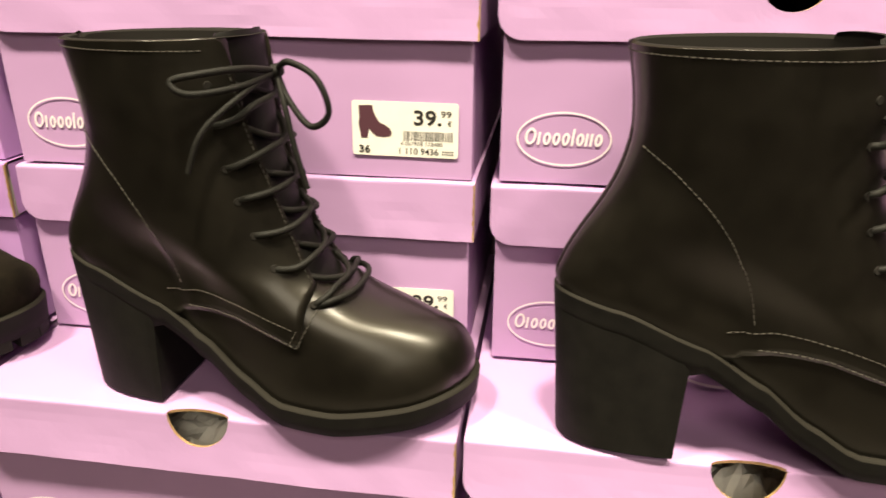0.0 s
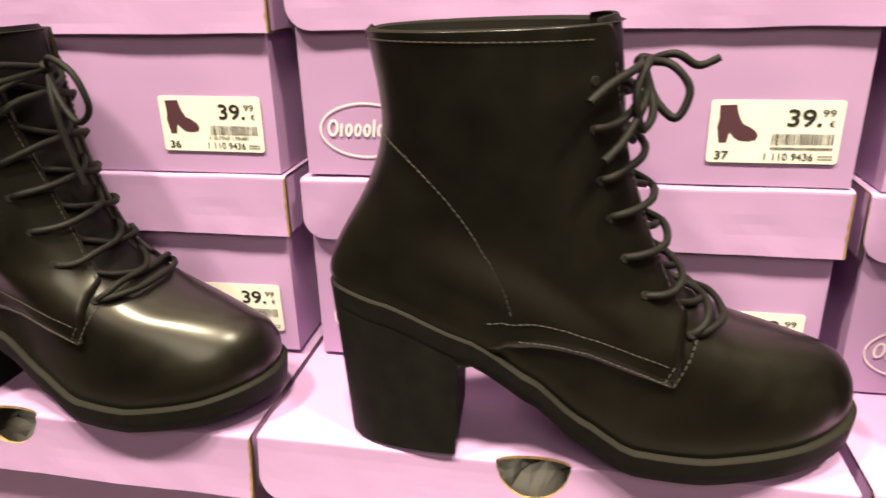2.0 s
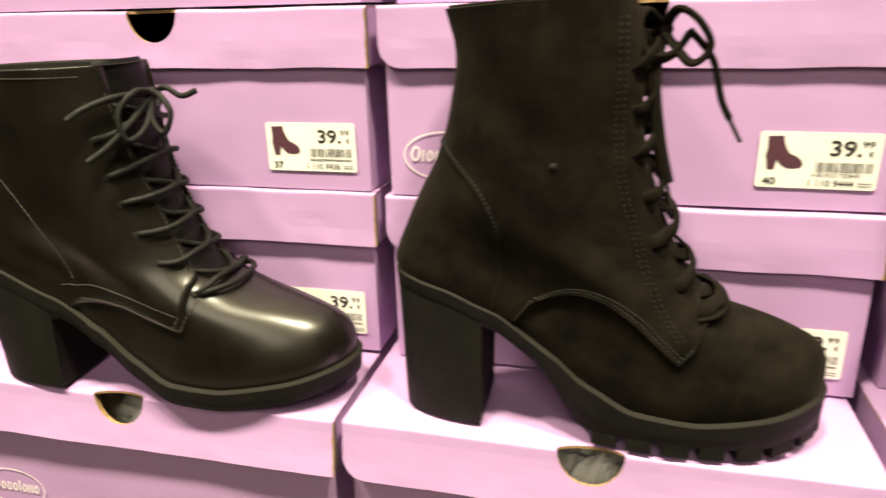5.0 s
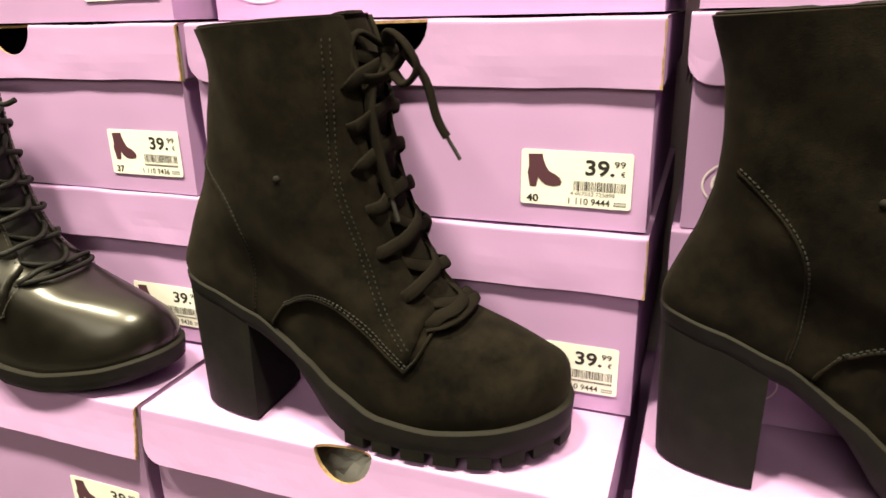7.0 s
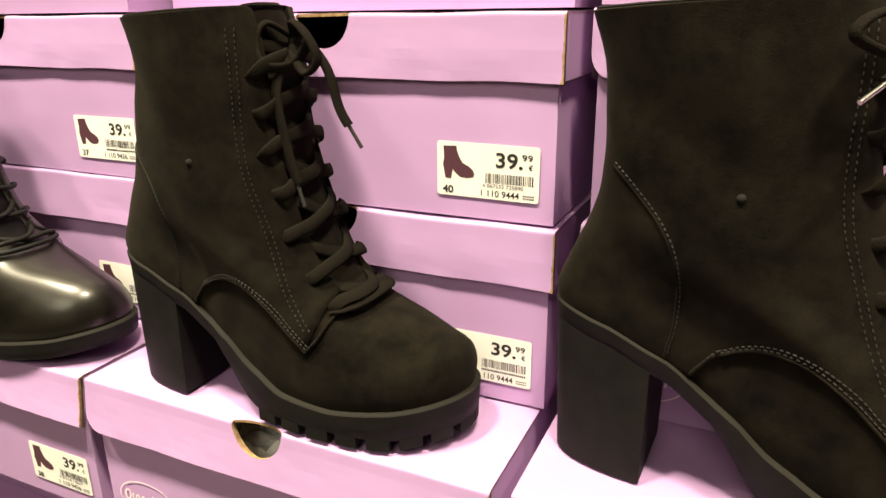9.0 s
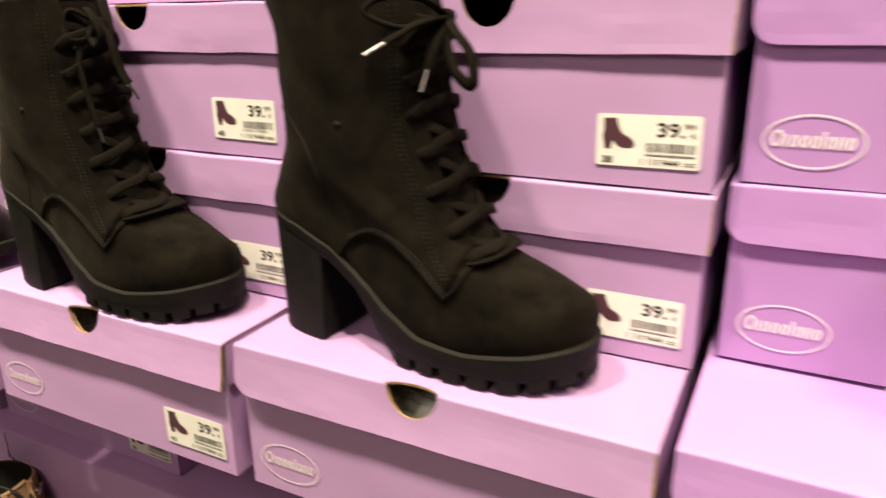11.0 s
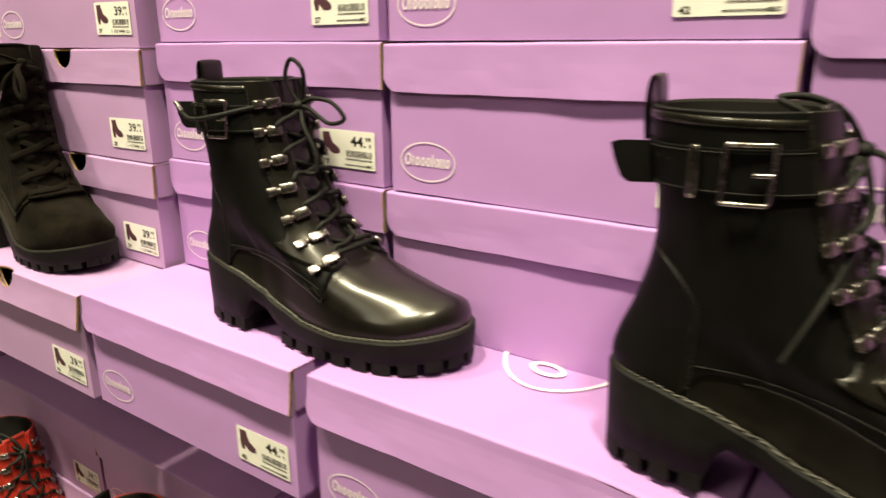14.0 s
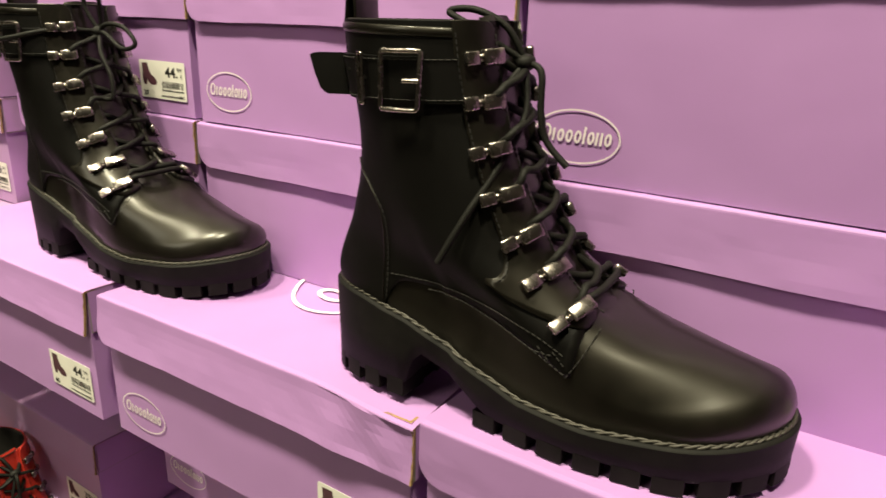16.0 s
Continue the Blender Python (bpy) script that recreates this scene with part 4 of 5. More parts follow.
def heeled_boot(x, y, z, rot, scale, label, bow):
    last = HEELED
    e = boot_root(label, x, y, z, rot, scale, "displayed boots")
    half = lambda v: 0.0215 - 0.0050 * smooth(0.52, 0.66, v) + 0.0075 * smooth(0.70, 0.98, v)
    ae = eye_edge(last, half)
    ao = eye_edge(last, lambda v: 0.0305 + 0.0020 * smooth(0.6, 0.9, v))
    add(e, "upper", upper_mesh(last, ae), [LEATHER, LINING], label="smooth black leather upper")
    low = lower_edge(last, [(0.1665, 0.0535), (0.150, 0.0600), (0.125, 0.0668), (0.104, 0.0680), (0.092, 0.0662), (0.082, 0.0605)], (ae(0.54), 0.54))
    both(e, "quarter", [LEATHER, CUT], "black leather quarter open at the lacing", lambda s: overlay_mesh(last, 0.0018, ae, lambda v: math.pi, low, 1.0, 70, 28, s, 1.5, 0.05))
    add(e, "tongue", tongue_mesh(last, ae, -0.0016, 0.0030), [MATTE, LINING], True, "dull black tongue standing over the rim")
    bd = Build()
    for side in (-1, 1):
        for keys in ([(0.034, 0.167), (0.047, 0.157), (0.064, 0.140), (0.078, 0.120), (0.087, 0.101), (0.092, 0.081)],
                     [(0.080, 0.0780), (0.108, 0.0800), (0.137, 0.0745), (0.163, 0.0645)],
                     [(0.095, 0.0705), (0.125, 0.0685), (0.150, 0.0613), (0.165, 0.0550)],
                     [(0.1655, 0.0548), (0.1700, 0.0630), (0.1755, 0.0745)],
                     [(0.1615, 0.0570), (0.1660, 0.0650)]):
            p, u = last.line(keys, 60, 0.0021, side)
            stitches(bd, p, u)
        vs = [0.54 + 0.40 * k / 80 for k in range(81)]
        stitches(bd, [last.out(side * (ae(v) + 0.05), v, 0.0021) for v in vs], [last.normal(side * (ae(v) + 0.05), v) for v in vs])
    angles = [0.80 + (2 * math.pi - 1.6) * k / 120 for k in range(121)]
    sg = [a if a <= math.pi else a - 2 * math.pi for a in angles]
    stitches(bd, [last.out(a, 0.972, 0.0019) for a in sg], [last.normal(a, 0.972) for a in sg])
    add(e, "stitching", bd, [STITCH], False, "fine grey stitching")
    sole = sole_mesh(last, 0.0032, lambda q: 0.0115 + 0.004 * (q < 0.07), 0.066)
    add(e, "sole", sole, [RUBBER, WELT], label="thin black rubber sole with grey welt")
    add(e, "heel", heel_mesh(last, 0.0655, 0.003, 0.063, 0.0032, 0.0105, 1.0, 1.0), [RUBBER], False, "stacked black block heel", True)
    rows = [last.find(px, pz)[1] for px, pz in HOLES]
    eyelets(e, last, rows, ao, 0.0019)
    bd = Build()
    for p, u in lace_run(last, rows, ae, ao, 0.0046):
        bd.tube(p, 0.0019, 0.0019, u, 8)
    add(e, "lace", bd, [CORD], label="round black waxed laces")
    top = last.out(0, 0.93, 0.007)
    bd = Build()
    for keys, r in bow:
        bd.tube(catmull([top + Vector(k) for k in keys], 34), r)
    bm = bmesh.new()
    bmesh.ops.create_icosphere(bm, subdivisions=2, radius=0.0045)
    bd.add(bm, 0, Matrix.Translation(top) @ Matrix.Diagonal((1, 1.3, 0.9, 1)))
    add(e, "bow", bd, [CORD], label="lace bow tied at the top")
    return e


def slim(d):
    """The suede boot's shape with the back of its soft shaft pushed d forward at the rim."""
    n = len(PLATFORM.back)
    back = [(px + d * smooth(0.42, 1.0, k / (n - 1)) ** 0.8, pz) for k, (px, pz) in enumerate(PLATFORM.back)]
    return Last(PLATFORM.front, back, PLATFORM.widths, PLATFORM.welt_keys, PLATFORM.slump)


SLOTS = [(0.168, 0.0805), (0.157, 0.096), (0.147, 0.120), (0.139, 0.144), (0.1335, 0.166), (0.132, 0.189), (0.131, 0.209), (0.1295, 0.229)]


def suede_boot(x, y, z, rot, scale, label, bow, last=PLATFORM):
    e = boot_root(label, x, y, z, rot, scale, "displayed boots")
    half = lambda v: 0.0165 + 0.0020 * smooth(0.5, 0.9, v)
    ae = eye_edge(last, half)
    ao = eye_edge(last, lambda v: 0.0275)
    add(e, "upper", upper_mesh(last, ae), [SUEDE, LINING], label="soft black suede upper")
    low = lower_edge(last, [(0.162, 0.0575), (0.152, 0.0665), (0.138, 0.0795), (0.121, 0.0905), (0.103, 0.0920), (0.083, 0.083), (0.072, 0.068)], (ae(0.53), 0.53))
    both(e, "quarter", [SUEDE, CUT], "", lambda s: overlay_mesh(last, 0.0018, ae, lambda v: math.pi, low, 0.995, 70, 28, s, 1.5, 0.04))
    add(e, "tongue", tongue_mesh(last, ae, -0.0016, 0.002), [SUEDE, LINING])
    bd = Build()
    for side in (-1, 1):
        for off in (0.0, 0.0030):
            keys = [(0.1215, 0.236), (0.1225, 0.214), (0.1225, 0.180), (0.1255, 0.155), (0.1330, 0.130), (0.1420, 0.1025), (0.1520, 0.0820), (0.1625, 0.0690)]
            p, u = last.line([(q[0] + off, q[1]) for q in keys], 80, 0.0021, side)
            stitches(bd, p, u, 0.0014, 0.0018, 0.0003)
        for keys in ([(0.0735, 0.0715), (0.083, 0.0840), (0.103, 0.0930), (0.121, 0.0915), (0.138, 0.0805), (0.152, 0.0672), (0.1620, 0.0580)],
                     [(0.1620, 0.0580), (0.1690, 0.0660), (0.1745, 0.0770)],
                     [(0.030, 0.171), (0.039, 0.163), (0.054, 0.146), (0.063, 0.127), (0.064, 0.103), (0.061, 0.078)]):
            p, u = last.line(keys, 60, 0.0016, side)
            seam = Build()
            seam.tube(p, 0.0010, 0.0012, u, 6)
            add(e, "piping", seam, [SUEDE], label="raised suede seam")
            for off in (0.0016, 0.0034) if keys[0][0] > 0.05 else (0.0016,):
                p, u = last.line([(q[0] + off * 0.6, q[1] + off) for q in keys], 60, 0.0020, side)
                stitches(bd, p, u, 0.0016, 0.0012, 0.0004)
    add(e, "stitching", bd, [DARKSTITCH], False)
    zb = lambda q: 0.0 + 0.006 * smooth(0.205, 0.25, q)
    sole = sole_mesh(last, 0.0030, lambda q: 0.0095 + (last.welt(q) - 0.0095 - 0.0075 - zb(q)) * smooth(0.085, 0.125, q), 0.056)
    add(e, "sole", sole, [RUBBER, WELT], label="black rubber platform sole")
    add(e, "tread", tread_mesh(last, 0.0026, 0.118, 0.26, 0.0085, 0.0150, 0.0034, z=zb), [RUBBER], False, "cleated rubber tread")["kind"] = "stuff"
    add(e, "heel", heel_mesh(last, 0.054, 0.001, 0.0530, 0.0028, 0.0085, 1.0, 1.0), [RUBBER], False, "high black block heel", True)
    rows = [last.find(px, pz)[1] for px, pz in SLOTS]
    bd = Build()
    for p, u in lace_run(last, rows, ae, ao, 0.0052):
        bd.tube(p, 0.0040, 0.0012, u, 8)
    add(e, "lace", bd, [COTTON], label="flat black cotton laces")
    top = last.out(0, 0.93, 0.008)
    bd = Build()
    for keys, tip in bow:
        pts = catmull([top + Vector(k) for k in keys], 34)
        bd.tube(pts, 0.0037, 0.0018, None, 8)
        if tip:
            d = (pts[-1] - pts[-3]).normalized()
            tip_bd = Build()
            tip_bd.tube([pts[-1], pts[-1] + d * 0.014], 0.0011, 0.0011, None, 7)
            add(e, "lace_tip", tip_bd, [STEEL if label.endswith("boxes") else DARKSTITCH])
    bm = bmesh.new()
    bmesh.ops.create_icosphere(bm, subdivisions=2, radius=0.0055)
    bd.add(bm, 0, Matrix.Translation(top) @ Matrix.Diagonal((1, 1.3, 0.9, 1)))
    add(e, "bow", bd, [COTTON], label="lace bow tied at the top")
    bd = Build()
    for v, a in ((0.72, 1.55),):
        bm = bmesh.new()
        bmesh.ops.create_icosphere(bm, subdivisions=2, radius=0.0022)
        bd.add(bm, 0, Matrix.Translation(last.out(-a, v, 0.0014)))
    add(e, "stud", bd, [LINING])
    return e


HOOKS = [((0.0952, 0.1975), (0.1060, 0.1985)), ((0.0970, 0.1760), (0.1090, 0.1768)), ((0.1022, 0.1515), (0.1152, 0.1550)), ((0.1097, 0.1290), (0.1237, 0.1330)),
         ((0.1225, 0.1062), (0.1345, 0.1140)), ((0.1368, 0.0870), (0.1487, 0.0937)), ((0.1545, 0.0695), (0.1665, 0.0785))]


def biker_boot(x, y, z, rot, scale, label, bow, upper=None, strap=True):
    last = BIKER
    skin = upper or LEATHER
    e = boot_root(label, x, y, z, rot, scale, "displayed boots")
    half = lambda v: 0.0180 - 0.0045 * smooth(0.52, 0.66, v)
    ae = eye_edge(last, half)
    rear = eye_edge(last, lambda v: 0.0405 - 0.0075 * smooth(0.48, 0.70, v))
    add(e, "upper", upper_mesh(last, ae), [skin, LINING], label="smooth leather upper")
    low = lower_edge(last, [(0.1675, 0.0490), (0.1500, 0.0585), (0.1250, 0.0680), (0.0960, 0.0745), (0.060, 0.0740), (0.050, 0.060)], (ae(0.55), 0.55))
    both(e, "quarter", [skin if upper else MATTE], "matte leather quarter open at the lacing", lambda s: overlay_mesh(last, 0.0016, ae, lambda v: math.pi, low, 1.0, 70, 28, s, 1.5))
    both(e, "eyestay", [skin], "eyestay strip carrying the lace hooks", lambda s: overlay_mesh(last, 0.0030, ae, rear, lambda a: max(0.47, low(a)), 1.0, 14, 24, s, 1.0, 0.3))
    add(e, "tongue", tongue_mesh(last, ae, -0.0014, 0.003), [skin, LINING])
    collar = Build()
    for v, r in ((0.975, 0.0012),):
        sg = [0.75 + (2 * math.pi - 1.5) * k / 90 for k in range(91)]
        sg = [a if a <= math.pi else a - 2 * math.pi for a in sg]
        collar.tube([last.out(a, v, 0.0015) for a in sg], r, r * 2.2, [last.normal(a, v).cross(Vector((0, 0, 1))).cross(last.normal(a, v)) for a in sg], 8)
    add(e, "collar", collar, [skin], label="padded collar roll")
    bd = Build()
    for side in (-1, 1):
        for keys in ([(0.027, 0.1390), (0.036, 0.1335), (0.047, 0.1225), (0.0535, 0.109), (0.0520, 0.0875), (0.051, 0.060)],
                     [(0.054, 0.0770), (0.080, 0.0785), (0.106, 0.0775), (0.131, 0.0735), (0.150, 0.0670), (0.165, 0.0590)],
                     [(0.080, 0.0735), (0.100, 0.0735), (0.126, 0.0675), (0.150, 0.0585), (0.165, 0.0510)],
                     [(0.1660, 0.0500), (0.1715, 0.0600), (0.1760, 0.0720)],
                     [(0.150, 0.0630), (0.158, 0.0550)], [(0.146, 0.0600), (0.160, 0.0595)], [(0.158, 0.0615), (0.166, 0.0535)]):
            p, u = last.line(keys, 60, 0.0021, side)
            stitches(bd, p, u)
        vs = [0.53 + 0.45 * k / 80 for k in range(81)]
        for fn, off in ((ae, 0.04), (rear, -0.03)):
            stitches(bd, [last.out(side * (fn(v) + off), v, 0.0033) for v in vs], [last.normal(side * (fn(v) + off), v) for v in vs])
    add(e, "stitching", bd, [DARKSTITCH if not upper else LINING], False, "stitched seams")
    seam = Build()
    for side in (-1, 1):
        p, u = last.line([(0.024, 0.1390), (0.033, 0.1335), (0.0445, 0.1225), (0.0505, 0.109), (0.0490, 0.0875), (0.048, 0.060)], 50, 0.0016, side)
        seam.tube(p, 0.0005, 0.0006, u, 6)
    add(e, "seam", seam, [skin])
    zb = lambda q: 0.004 * smooth(0.215, 0.27, q)
    arch = lambda q: smooth(0.062, 0.074, q) * (1 - smooth(0.098, 0.128, q))
    sole = sole_mesh(last, 0.0042, lambda q: (last.welt(q) - 0.009 - zb(q)) * (1 - arch(q)) + 0.012 * arch(q), 0.06)
    add(e, "sole", sole, [RUBBER, RUBBER], label="chunky black rubber sole")
    add(e, "tread", tread_mesh(last, 0.0038, 0.112, 0.28, 0.0100, 0.0155, 0.0034, z=zb), [RUBBER], False, "cleated rubber tread")["kind"] = "stuff"
    hb = tread_mesh(last, 0.0038, -0.02, 0.064, 0.0120, 0.0130, 0.0034)
    hb.box((0.050, -0.026, 0.0), (0.062, 0.026, 0.012))
    add(e, "heel_tread", hb, [RUBBER], False, "cleated heel tread")["kind"] = "stuff"
    # twisted cord on the welt
    o = outline(last, 0.0018, 240)
    cord = Build()
    pts = [Vector((p.x, p.y, last.welt(p.x) + 0.0030)) for p in o]
    for ph in (0, math.pi):
        tw = []
        for k in range(241):
            p, d = pts[k % 240], (pts[(k + 1) % 240] - pts[k % 240 - 1]).normalized()
            s = Vector((d.y, -d.x, 0)).normalized()
            a = k * 1.35 + ph
            tw.append(p + s * 0.0007 * math.cos(a) + Vector((0, 0, 0.0007 * math.sin(a))))
        cord.tube(tw, 0.0008, None, None, 5)
    add(e, "welt_cord", cord, [TWIST], label="twisted grey welt cord")
    # lace hooks
    rows = []
    for low_end, high_end in HOOKS:
        (a, v), (a2, v2) = last.find(*low_end), last.find(*high_end)
        rows.append(v2)
        for s in (-1, 1):
            p, q = last.out(s * abs(a), v, 0.0030), last.out(s * max(abs(a2), ae(v2) + 0.02), v2, 0.0030)
            t, size = (q - p).normalized(), (q - p).length
            nrm = last.normal(s * (abs(a) + abs(a2)) / 2, (v + v2) / 2)
            nrm = (nrm - t * nrm.dot(t)).normalized()
            m = Matrix((t, nrm.cross(t).normalized(), nrm)).transposed().to_4x4()
            bulge = (last.out(s * (abs(a) + abs(a2)) / 2, (v + v2) / 2, 0.0030) - (p + q) / 2).dot(nrm)
            m.translation = p + nrm * (max(0.0, bulge) + 0.0012)
            hk = Build()
            hk.box((0.0, -0.0034, -0.0012), (size * 0.36, 0.0034, 0.0022), 0, m, 0.0008)
            hk.box((size * 0.36, -0.0018, -0.0010), (size * 0.48, 0.0018, 0.0012), 0, m)
            hk.box((size * 0.46, -0.0040, -0.0010), (size * 1.02, 0.0040, 0.0036), 0, m, 0.0012)
            add(e, "lace_hook", hk, [METAL], True, "shiny gunmetal lace hook")
    bd = Build()
    rows = rows[::-1]
    for p, u in lace_run(last, rows, ae, lambda v: ae(v) + 0.24, 0.0078):
        bd.tube(p, 0.0021, 0.0021, u, 8)
    add(e, "lace", bd, [CORD], label="round black waxed laces")
    top = last.out(0, 0.935, 0.009)
    bd = Build()
    for keys, tip in bow:
        pts = catmull([top + Vector(k) for k in keys], 40)
        bd.tube(pts, 0.0018)
        if tip:
            d = (pts[-1] - pts[-3]).normalized()
            tip_bd = Build()
            tip_bd.tube([pts[-1] - d * 0.012, pts[-1] + d * 0.002], 0.0021, None, None, 8)
            add(e, "lace_tip", tip_bd, [STEEL], label="metal lace tip")
    bm = bmesh.new()
    bmesh.ops.create_icosphere(bm, subdivisions=2, radius=0.0050)
    bd.add(bm, 0, Matrix.Translation(top) @ Matrix.Diagonal((1, 1.3, 0.9, 1)))
    add(e, "bow", bd, [CORD], label="lace bow tied at the top")
    # pull tab
    bd = Build()
    arcp = [(0.0125, 0.196), (0.0115, 0.212), (0.0125, 0.226), (0.0150, 0.2300), (0.0172, 0.226), (0.0180, 0.205)]
    for yy in (0,):
        bd.tube(catmull([Vector((px, 0, pz)) for px, pz in arcp], 26), 0.0120, 0.0012, [Vector((-1, 0, 0.2))] * 8 + [Vector((0, 0, 1))] * 10 + [Vector((1, 0, 0.2))] * 8, 10)
    add(e, "pull_tab", bd, [MATTE if upper else skin], label="leather pull tab at the back")
    if strap:
        def level(a, z):
            """The height v at which the side of the shaft stands z high."""
            lo, hi = 0.5, 1.0
            for _ in range(24):
                mid = (lo + hi) / 2
                lo, hi = (mid, hi) if last.surf(-a, mid).z < z else (lo, mid)
            return lo

        z0, z1 = 0.1765, 0.1988
        ends = [0.0, 0.25, 0.5, 0.75, 1.0]
        st, thread = Build(), Build()
        outer, inner = [], []
        for k in range(41):
            t = k / 40
            ro, ri = [], []
            for f in ends:
                z_ = z0 + (z1 - z0) * f - 0.0012 * t
                a_ = rear(level(1.2, z_)) - 0.02
                a_ += (math.pi - a_) * t
                v_ = level(a_, z_)
                ro.append(last.out(-a_, v_, 0.0042))
                ri.append(last.out(-a_, v_, 0.0004))
            outer.append(ro)
            inner.append(ri)
        st.grid(outer, 0, flip=True)
        for edge in (0, -1):
            st.grid([[r[edge] for r in outer], [r[edge] for r in inner]], 0)
        st.grid([outer[0], inner[0]], 0)
        for f in (0.07, 0.93):
            line = [r[0].lerp(r[-1], f) for r in outer]
            line = [p + Vector((0, -0.0002, 0)) for p in line[:36]]
            stitches(thread, line, [last.normal(-1.8, 0.85)] * len(line))
        p0, p1 = outer[33][0] + Vector((0, -0.002, 0)), outer[33][-1] + Vector((0, -0.002, 0))
        d = Vector((-1, -0.22, -0.02)).normalized()
        rows_ = []
        for k in range(9):
            t = k / 8
            cut = 0.15 * smooth(0.8, 1, t)
            a_, b_ = p0.lerp(p1, cut), p1.lerp(p0, cut * 0.4)
            rows_.append([a_ + d * 0.017 * t, (a_ + b_) / 2 + d * 0.019 * t, b_ + d * 0.020 * t])
        sp = add(e, "ankle_strap", st, [MATTE if not upper else skin], True, "ankle strap with a free end")
        fe = Build()
        back_ = [[q + Vector((0.0004, 0.0022, 0)) for q in r] for r in rows_]
        fe.grid(rows_, 0)
        fe.grid(back_, 0)
        for edge in (0, -1):
            fe.grid([[r[edge] for r in rows_], [r[edge] for r in back_]], 0)
            fe.grid([rows_[edge], back_[edge]], 0)
        piece("strap_end", fe.mesh("strap_end", [MATTE], False, True), sp)
        piece("strap_stitching", thread.mesh("strap_stitching", [DARKSTITCH]), sp)
        bk = Build()
        zc = (z0 + z1) / 2 - 0.0005
        vm = level(1.9, zc)

        def frame_rect(x0, x1, h, r):
            keys = [(x0, zc - h), (x1, zc - h), (x1, zc + h), (x0, zc + h)]
            pts = []
            for k in range(4):
                p_, q_ = keys[k], keys[(k + 1) % 4]
                for f in (0.04, 0.09, 0.36, 0.64, 0.91, 0.96):
                    av = last.find(p_[0] + (q_[0] - p_[0]) * f, p_[1] + (q_[1] - p_[1]) * f)
                    pts.append(last.out(av[0], av[1], 0.0066))
            pts.append(pts[0])
            pts.append(pts[1])
            bk.tube(pts, r, r * 1.1, None, 8)

        frame_rect(0.0605, 0.0795, 0.0142, 0.0012)
        frame_rect(0.0462, 0.0488, 0.0124, 0.0010)
        bk.tube([last.out(*last.find(px, zc), 0.0074) for px in (0.0725, 0.076, 0.0795)], 0.0013, None, None, 7)
        piece("buckle", bk.mesh("buckle", [METAL], True), sp, "gunmetal buckle and keeper")
        holes = Build()
        for a_ in (1.95, 2.32, 2.5):
            p, nrm = last.out(-a_, vm, 0.0043), last.normal(-a_, vm)
            bm = bmesh.new()
            bmesh.ops.create_cone(bm, cap_ends=True, segments=10, radius1=0.0011, radius2=0.0011, depth=0.0006)
            holes.add(bm, 0, Matrix.Translation(p) @ nrm.to_track_quat("Z", "Y").to_matrix().to_4x4())
        piece("strap_hole", holes.mesh("strap_hole", [LINING]), sp)
    return e


# bows: lines from the knot
BOW_A = [
    ([(0, 0, 0), (0.012, -0.010, 0.006), (0.030, -0.016, -0.001), (0.036, -0.016, -0.018), (0.024, -0.013, -0.026), (0.010, -0.008, -0.014), (0, 0, 0)], 0.0018),
    ([(0, 0, 0), (-0.006, -0.026, 0.004), (-0.022, -0.044, 0.003), (-0.034, -0.050, 0.0), (-0.026, -0.048, -0.006), (-0.006, -0.028, -0.004), (0, 0, 0)], 0.0018),
    ([(0, 0, 0), (0.008, -0.010, -0.016), (0.013, -0.012, -0.038), (0.019, -0.012, -0.060)], 0.0018),
    ([(0, 0, 0), (-0.006, -0.030, -0.008), (-0.022, -0.046, -0.024), (-0.030, -0.051, -0.044)], 0.0016),
]
BOW_B = [
    ([(0, 0, 0), (0.010, -0.010, 0.000), (0.018, -0.014, -0.010), (0.013, -0.016, -0.022), (0.004, -0.012, -0.014), (0, 0, 0)], 0.0019),
    ([(0, 0, 0), (0.012, -0.006, 0.004), (0.022, -0.006, -0.001), (0.031, -0.004, 0.002)], 0.0018),
    ([(0, 0, 0), (-0.006, -0.028, 0.001), (-0.018, -0.042, -0.004), (-0.026, -0.049, -0.010)], 0.0019),
    ([(0, 0, 0), (-0.001, -0.022, -0.012), (-0.010, -0.038, -0.026), (-0.019, -0.047, -0.034)], 0.0019),
    ([(0, 0, 0), (0.000, -0.018, 0.003), (-0.006, -0.030, -0.008), (-0.003, -0.030, -0.024), (0.003, -0.018, -0.018), (0, 0, 0)], 0.0019),
]
BOW_C = [
    ([(0, 0, 0), (0.006, -0.012, 0.010), (0.016, -0.016, 0.004), (0.022, -0.016, -0.008), (0.014, -0.015, -0.016), (0.004, -0.010, -0.006), (0, 0, 0)], False),
    ([(0, 0, 0), (-0.010, -0.014, 0.010), (-0.014, -0.020, 0.000), (-0.008, -0.022, -0.012), (0.004, -0.014, -0.012), (0.012, -0.010, -0.002)], False),
    ([(0.012, -0.008, 0.0), (0.024, -0.010, -0.014), (0.030, -0.010, -0.034), (0.035, -0.009, -0.044)], True),
    ([(0, 0, 0), (-0.004, -0.018, -0.022), (0.000, -0.020, -0.052), (0.006, -0.020, -0.076)], True),
]
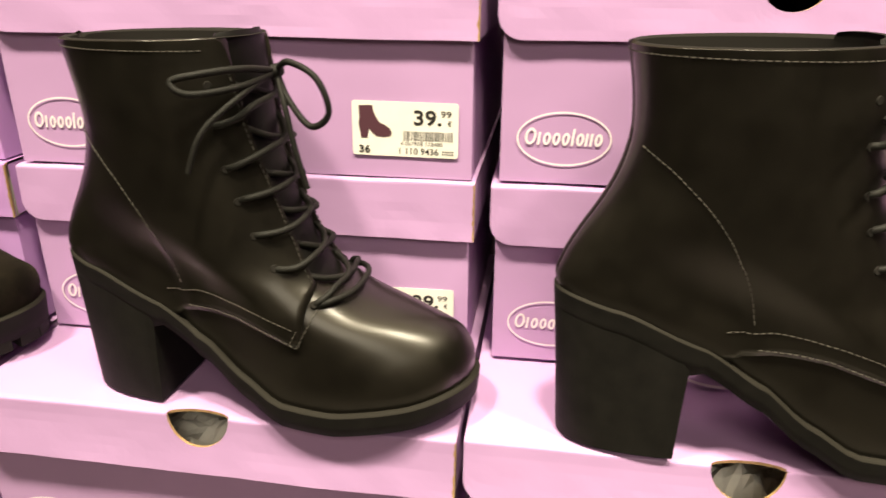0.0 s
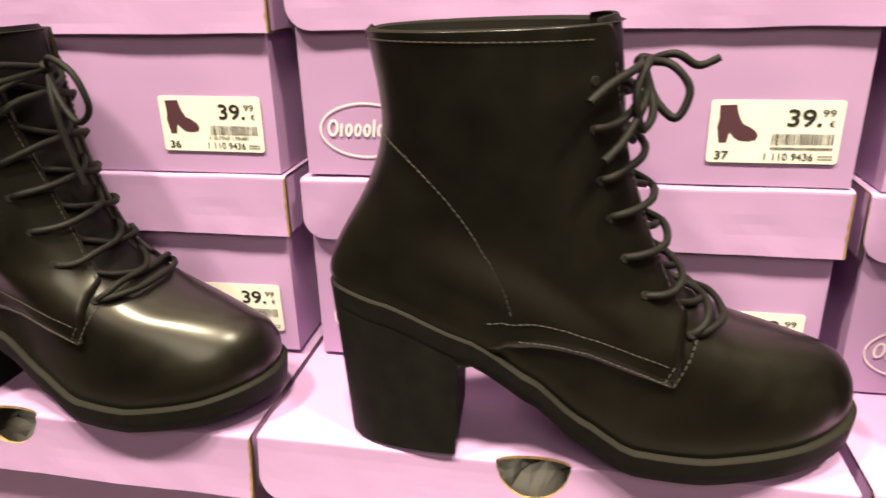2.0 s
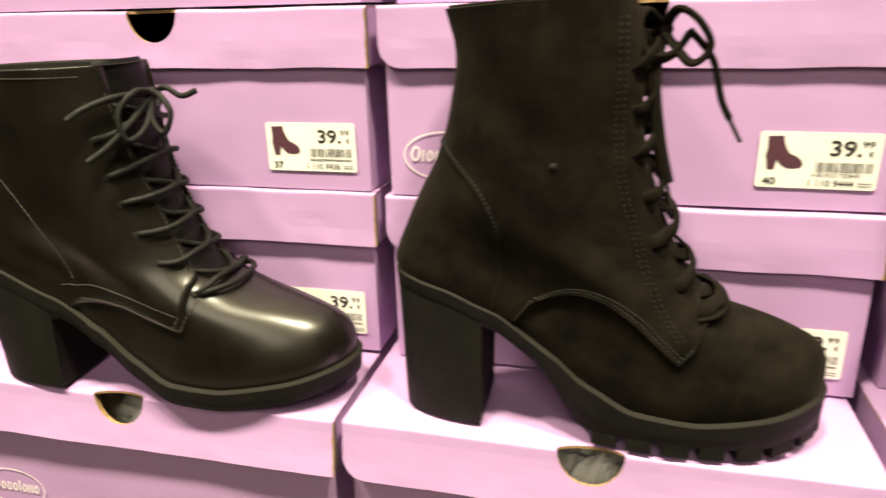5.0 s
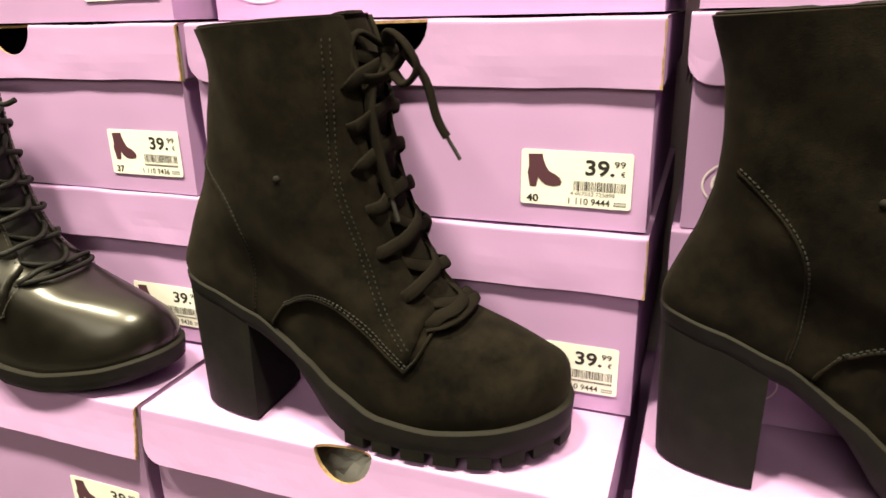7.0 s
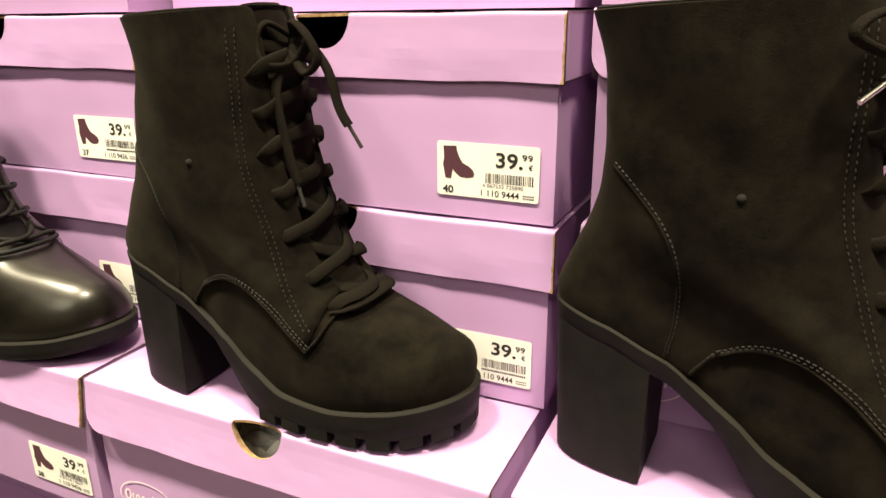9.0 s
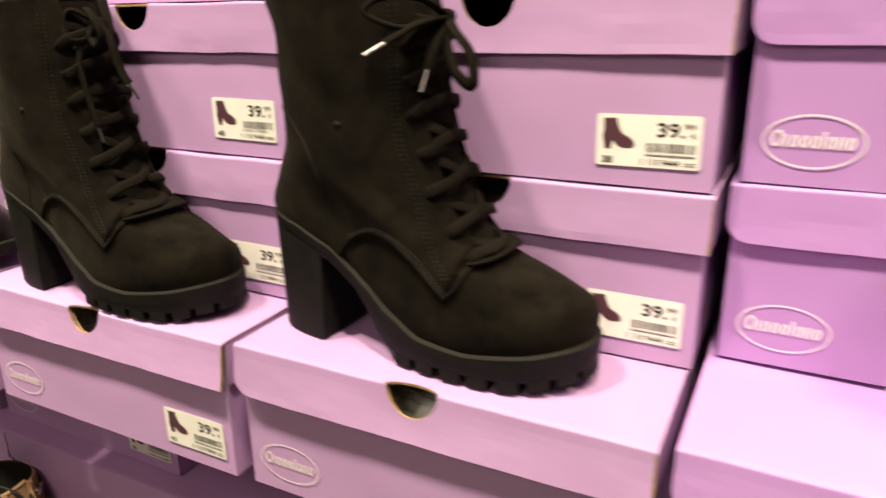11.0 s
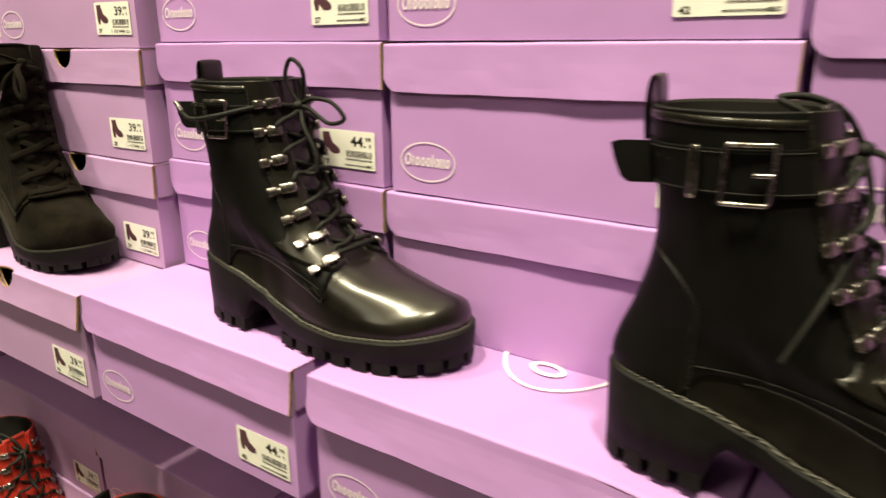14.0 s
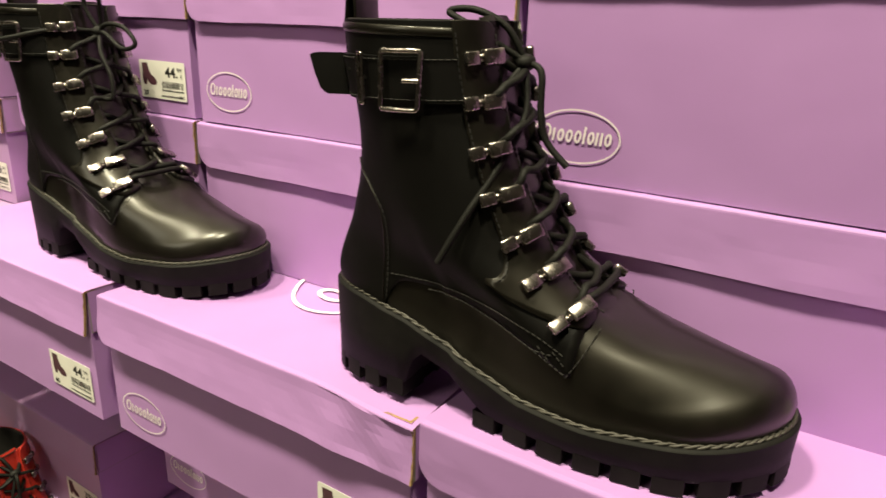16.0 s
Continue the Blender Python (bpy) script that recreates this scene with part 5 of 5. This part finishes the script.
BOW_D = [
    ([(0, 0, 0), (-0.004, -0.026, 0.010), (-0.020, -0.046, 0.010), (-0.026, -0.051, 0.002), (-0.008, -0.040, -0.006), (0, 0, 0)], False),
    ([(0, 0, 0), (0.010, -0.010, -0.008), (0.022, -0.012, -0.022), (0.024, -0.014, -0.040), (0.012, -0.016, -0.030), (0.004, -0.010, -0.010), (0, 0, 0)], False),
    ([(0, 0, 0), (-0.002, -0.034, -0.004), (-0.014, -0.051, -0.014)], True),
    ([(0, 0, 0), (0.002, -0.020, -0.016), (0.000, -0.026, -0.030)], True),
]
BOW_E = [
    ([(0, 0, 0), (0.016, -0.004, 0.006), (0.036, -0.004, 0.004), (0.048, -0.004, -0.008), (0.034, -0.006, -0.012), (0.014, -0.004, -0.002), (0, 0, 0)], False),
    ([(0, 0, 0), (-0.010, -0.004, 0.020), (-0.004, -0.004, 0.036), (0.008, -0.004, 0.028), (0.004, 0, 0.010), (0, 0, 0)], False),
    ([(0, 0, 0), (-0.014, -0.030, 0.001), (-0.042, -0.051, -0.006), (-0.070, -0.053, -0.009), (-0.092, -0.046, 0.001)], True),
    ([(0, 0, 0), (0.010, -0.008, -0.016), (0.022, -0.010, -0.034), (0.024, -0.012, -0.050), (0.016, -0.014, -0.052)], False),
]
BOW_F = [
    ([(0, 0, 0), (-0.010, -0.004, 0.017), (-0.026, -0.008, 0.025), (-0.040, -0.010, 0.024), (-0.026, -0.012, 0.017), (0, 0, 0)], False),
    ([(0, 0, 0), (-0.006, -0.014, -0.014), (-0.014, -0.022, -0.034), (-0.030, -0.028, -0.046), (-0.014, -0.022, -0.026), (0, 0, 0)], False),
    ([(0, 0, 0), (0.010, -0.004, -0.004), (0.012, -0.006, -0.024), (0.016, -0.006, -0.038), (0.028, -0.006, -0.050)], False),
    ([(0, 0, 0), (0.006, -0.012, -0.026), (0.000, -0.028, -0.050), (-0.010, -0.043, -0.074), (-0.021, -0.050, -0.098)], False),
]
SHINY = "black leather lace-up ankle boot with block heel"
SOFT = "black suede lace-up platform boot with high heel"
BUCKLED = "black leather boot with ankle buckle and cleated sole"
heeled_boot(-0.276, 0.365, 1.0075, -3, (0.927, 0.97, 0.99), SHINY + ", tied", BOW_A)
heeled_boot(0.013, 0.348, 1.0075, 3.2, (1.008, 0.96, 1.0), SHINY + ", lace end hanging", BOW_B)
suede_boot(0.314, 0.364, 1.0075, 1.2, (1.005, 0.98, 1.0), SOFT + ", bow drooping", BOW_C, slim(0.009))
suede_boot(0.611, 0.389, 1.0095, -2.2, (1.012, 0.98, 1.0), SOFT + ", beside the boxes", BOW_D, slim(-0.013))
biker_boot(1.079, 0.382, 1.0135, 4, (1.0, 1.0, 1.0), BUCKLED + ", bow up", BOW_E)
biker_boot(1.479, 0.367, 1.0155, 5, (0.985, 1.0, 0.98), BUCKLED + ", bow down", BOW_F)
suede_boot(-0.585, 0.372, 1.0075, 2, (1.0, 1.0, 1.0), SOFT + ", on a lilac box", BOW_C)
# boots on the lower tier
biker_boot(0.515, 0.340, 0.5165, 8, (1.0, 1.0, 0.95), "red leather lace-up boot on the lower tier", BOW_F, RED, False)
biker_boot(0.845, 0.340, 0.5165, 8, (1.0, 1.0, 0.95), "red leather lace-up boot on the lower tier", BOW_F, RED, False)
biker_boot(0.10, 0.345, 0.5165, 8, (1.0, 1.0, 0.95), "tan suede lace-up boot on the lower tier", BOW_F, TAN, False)
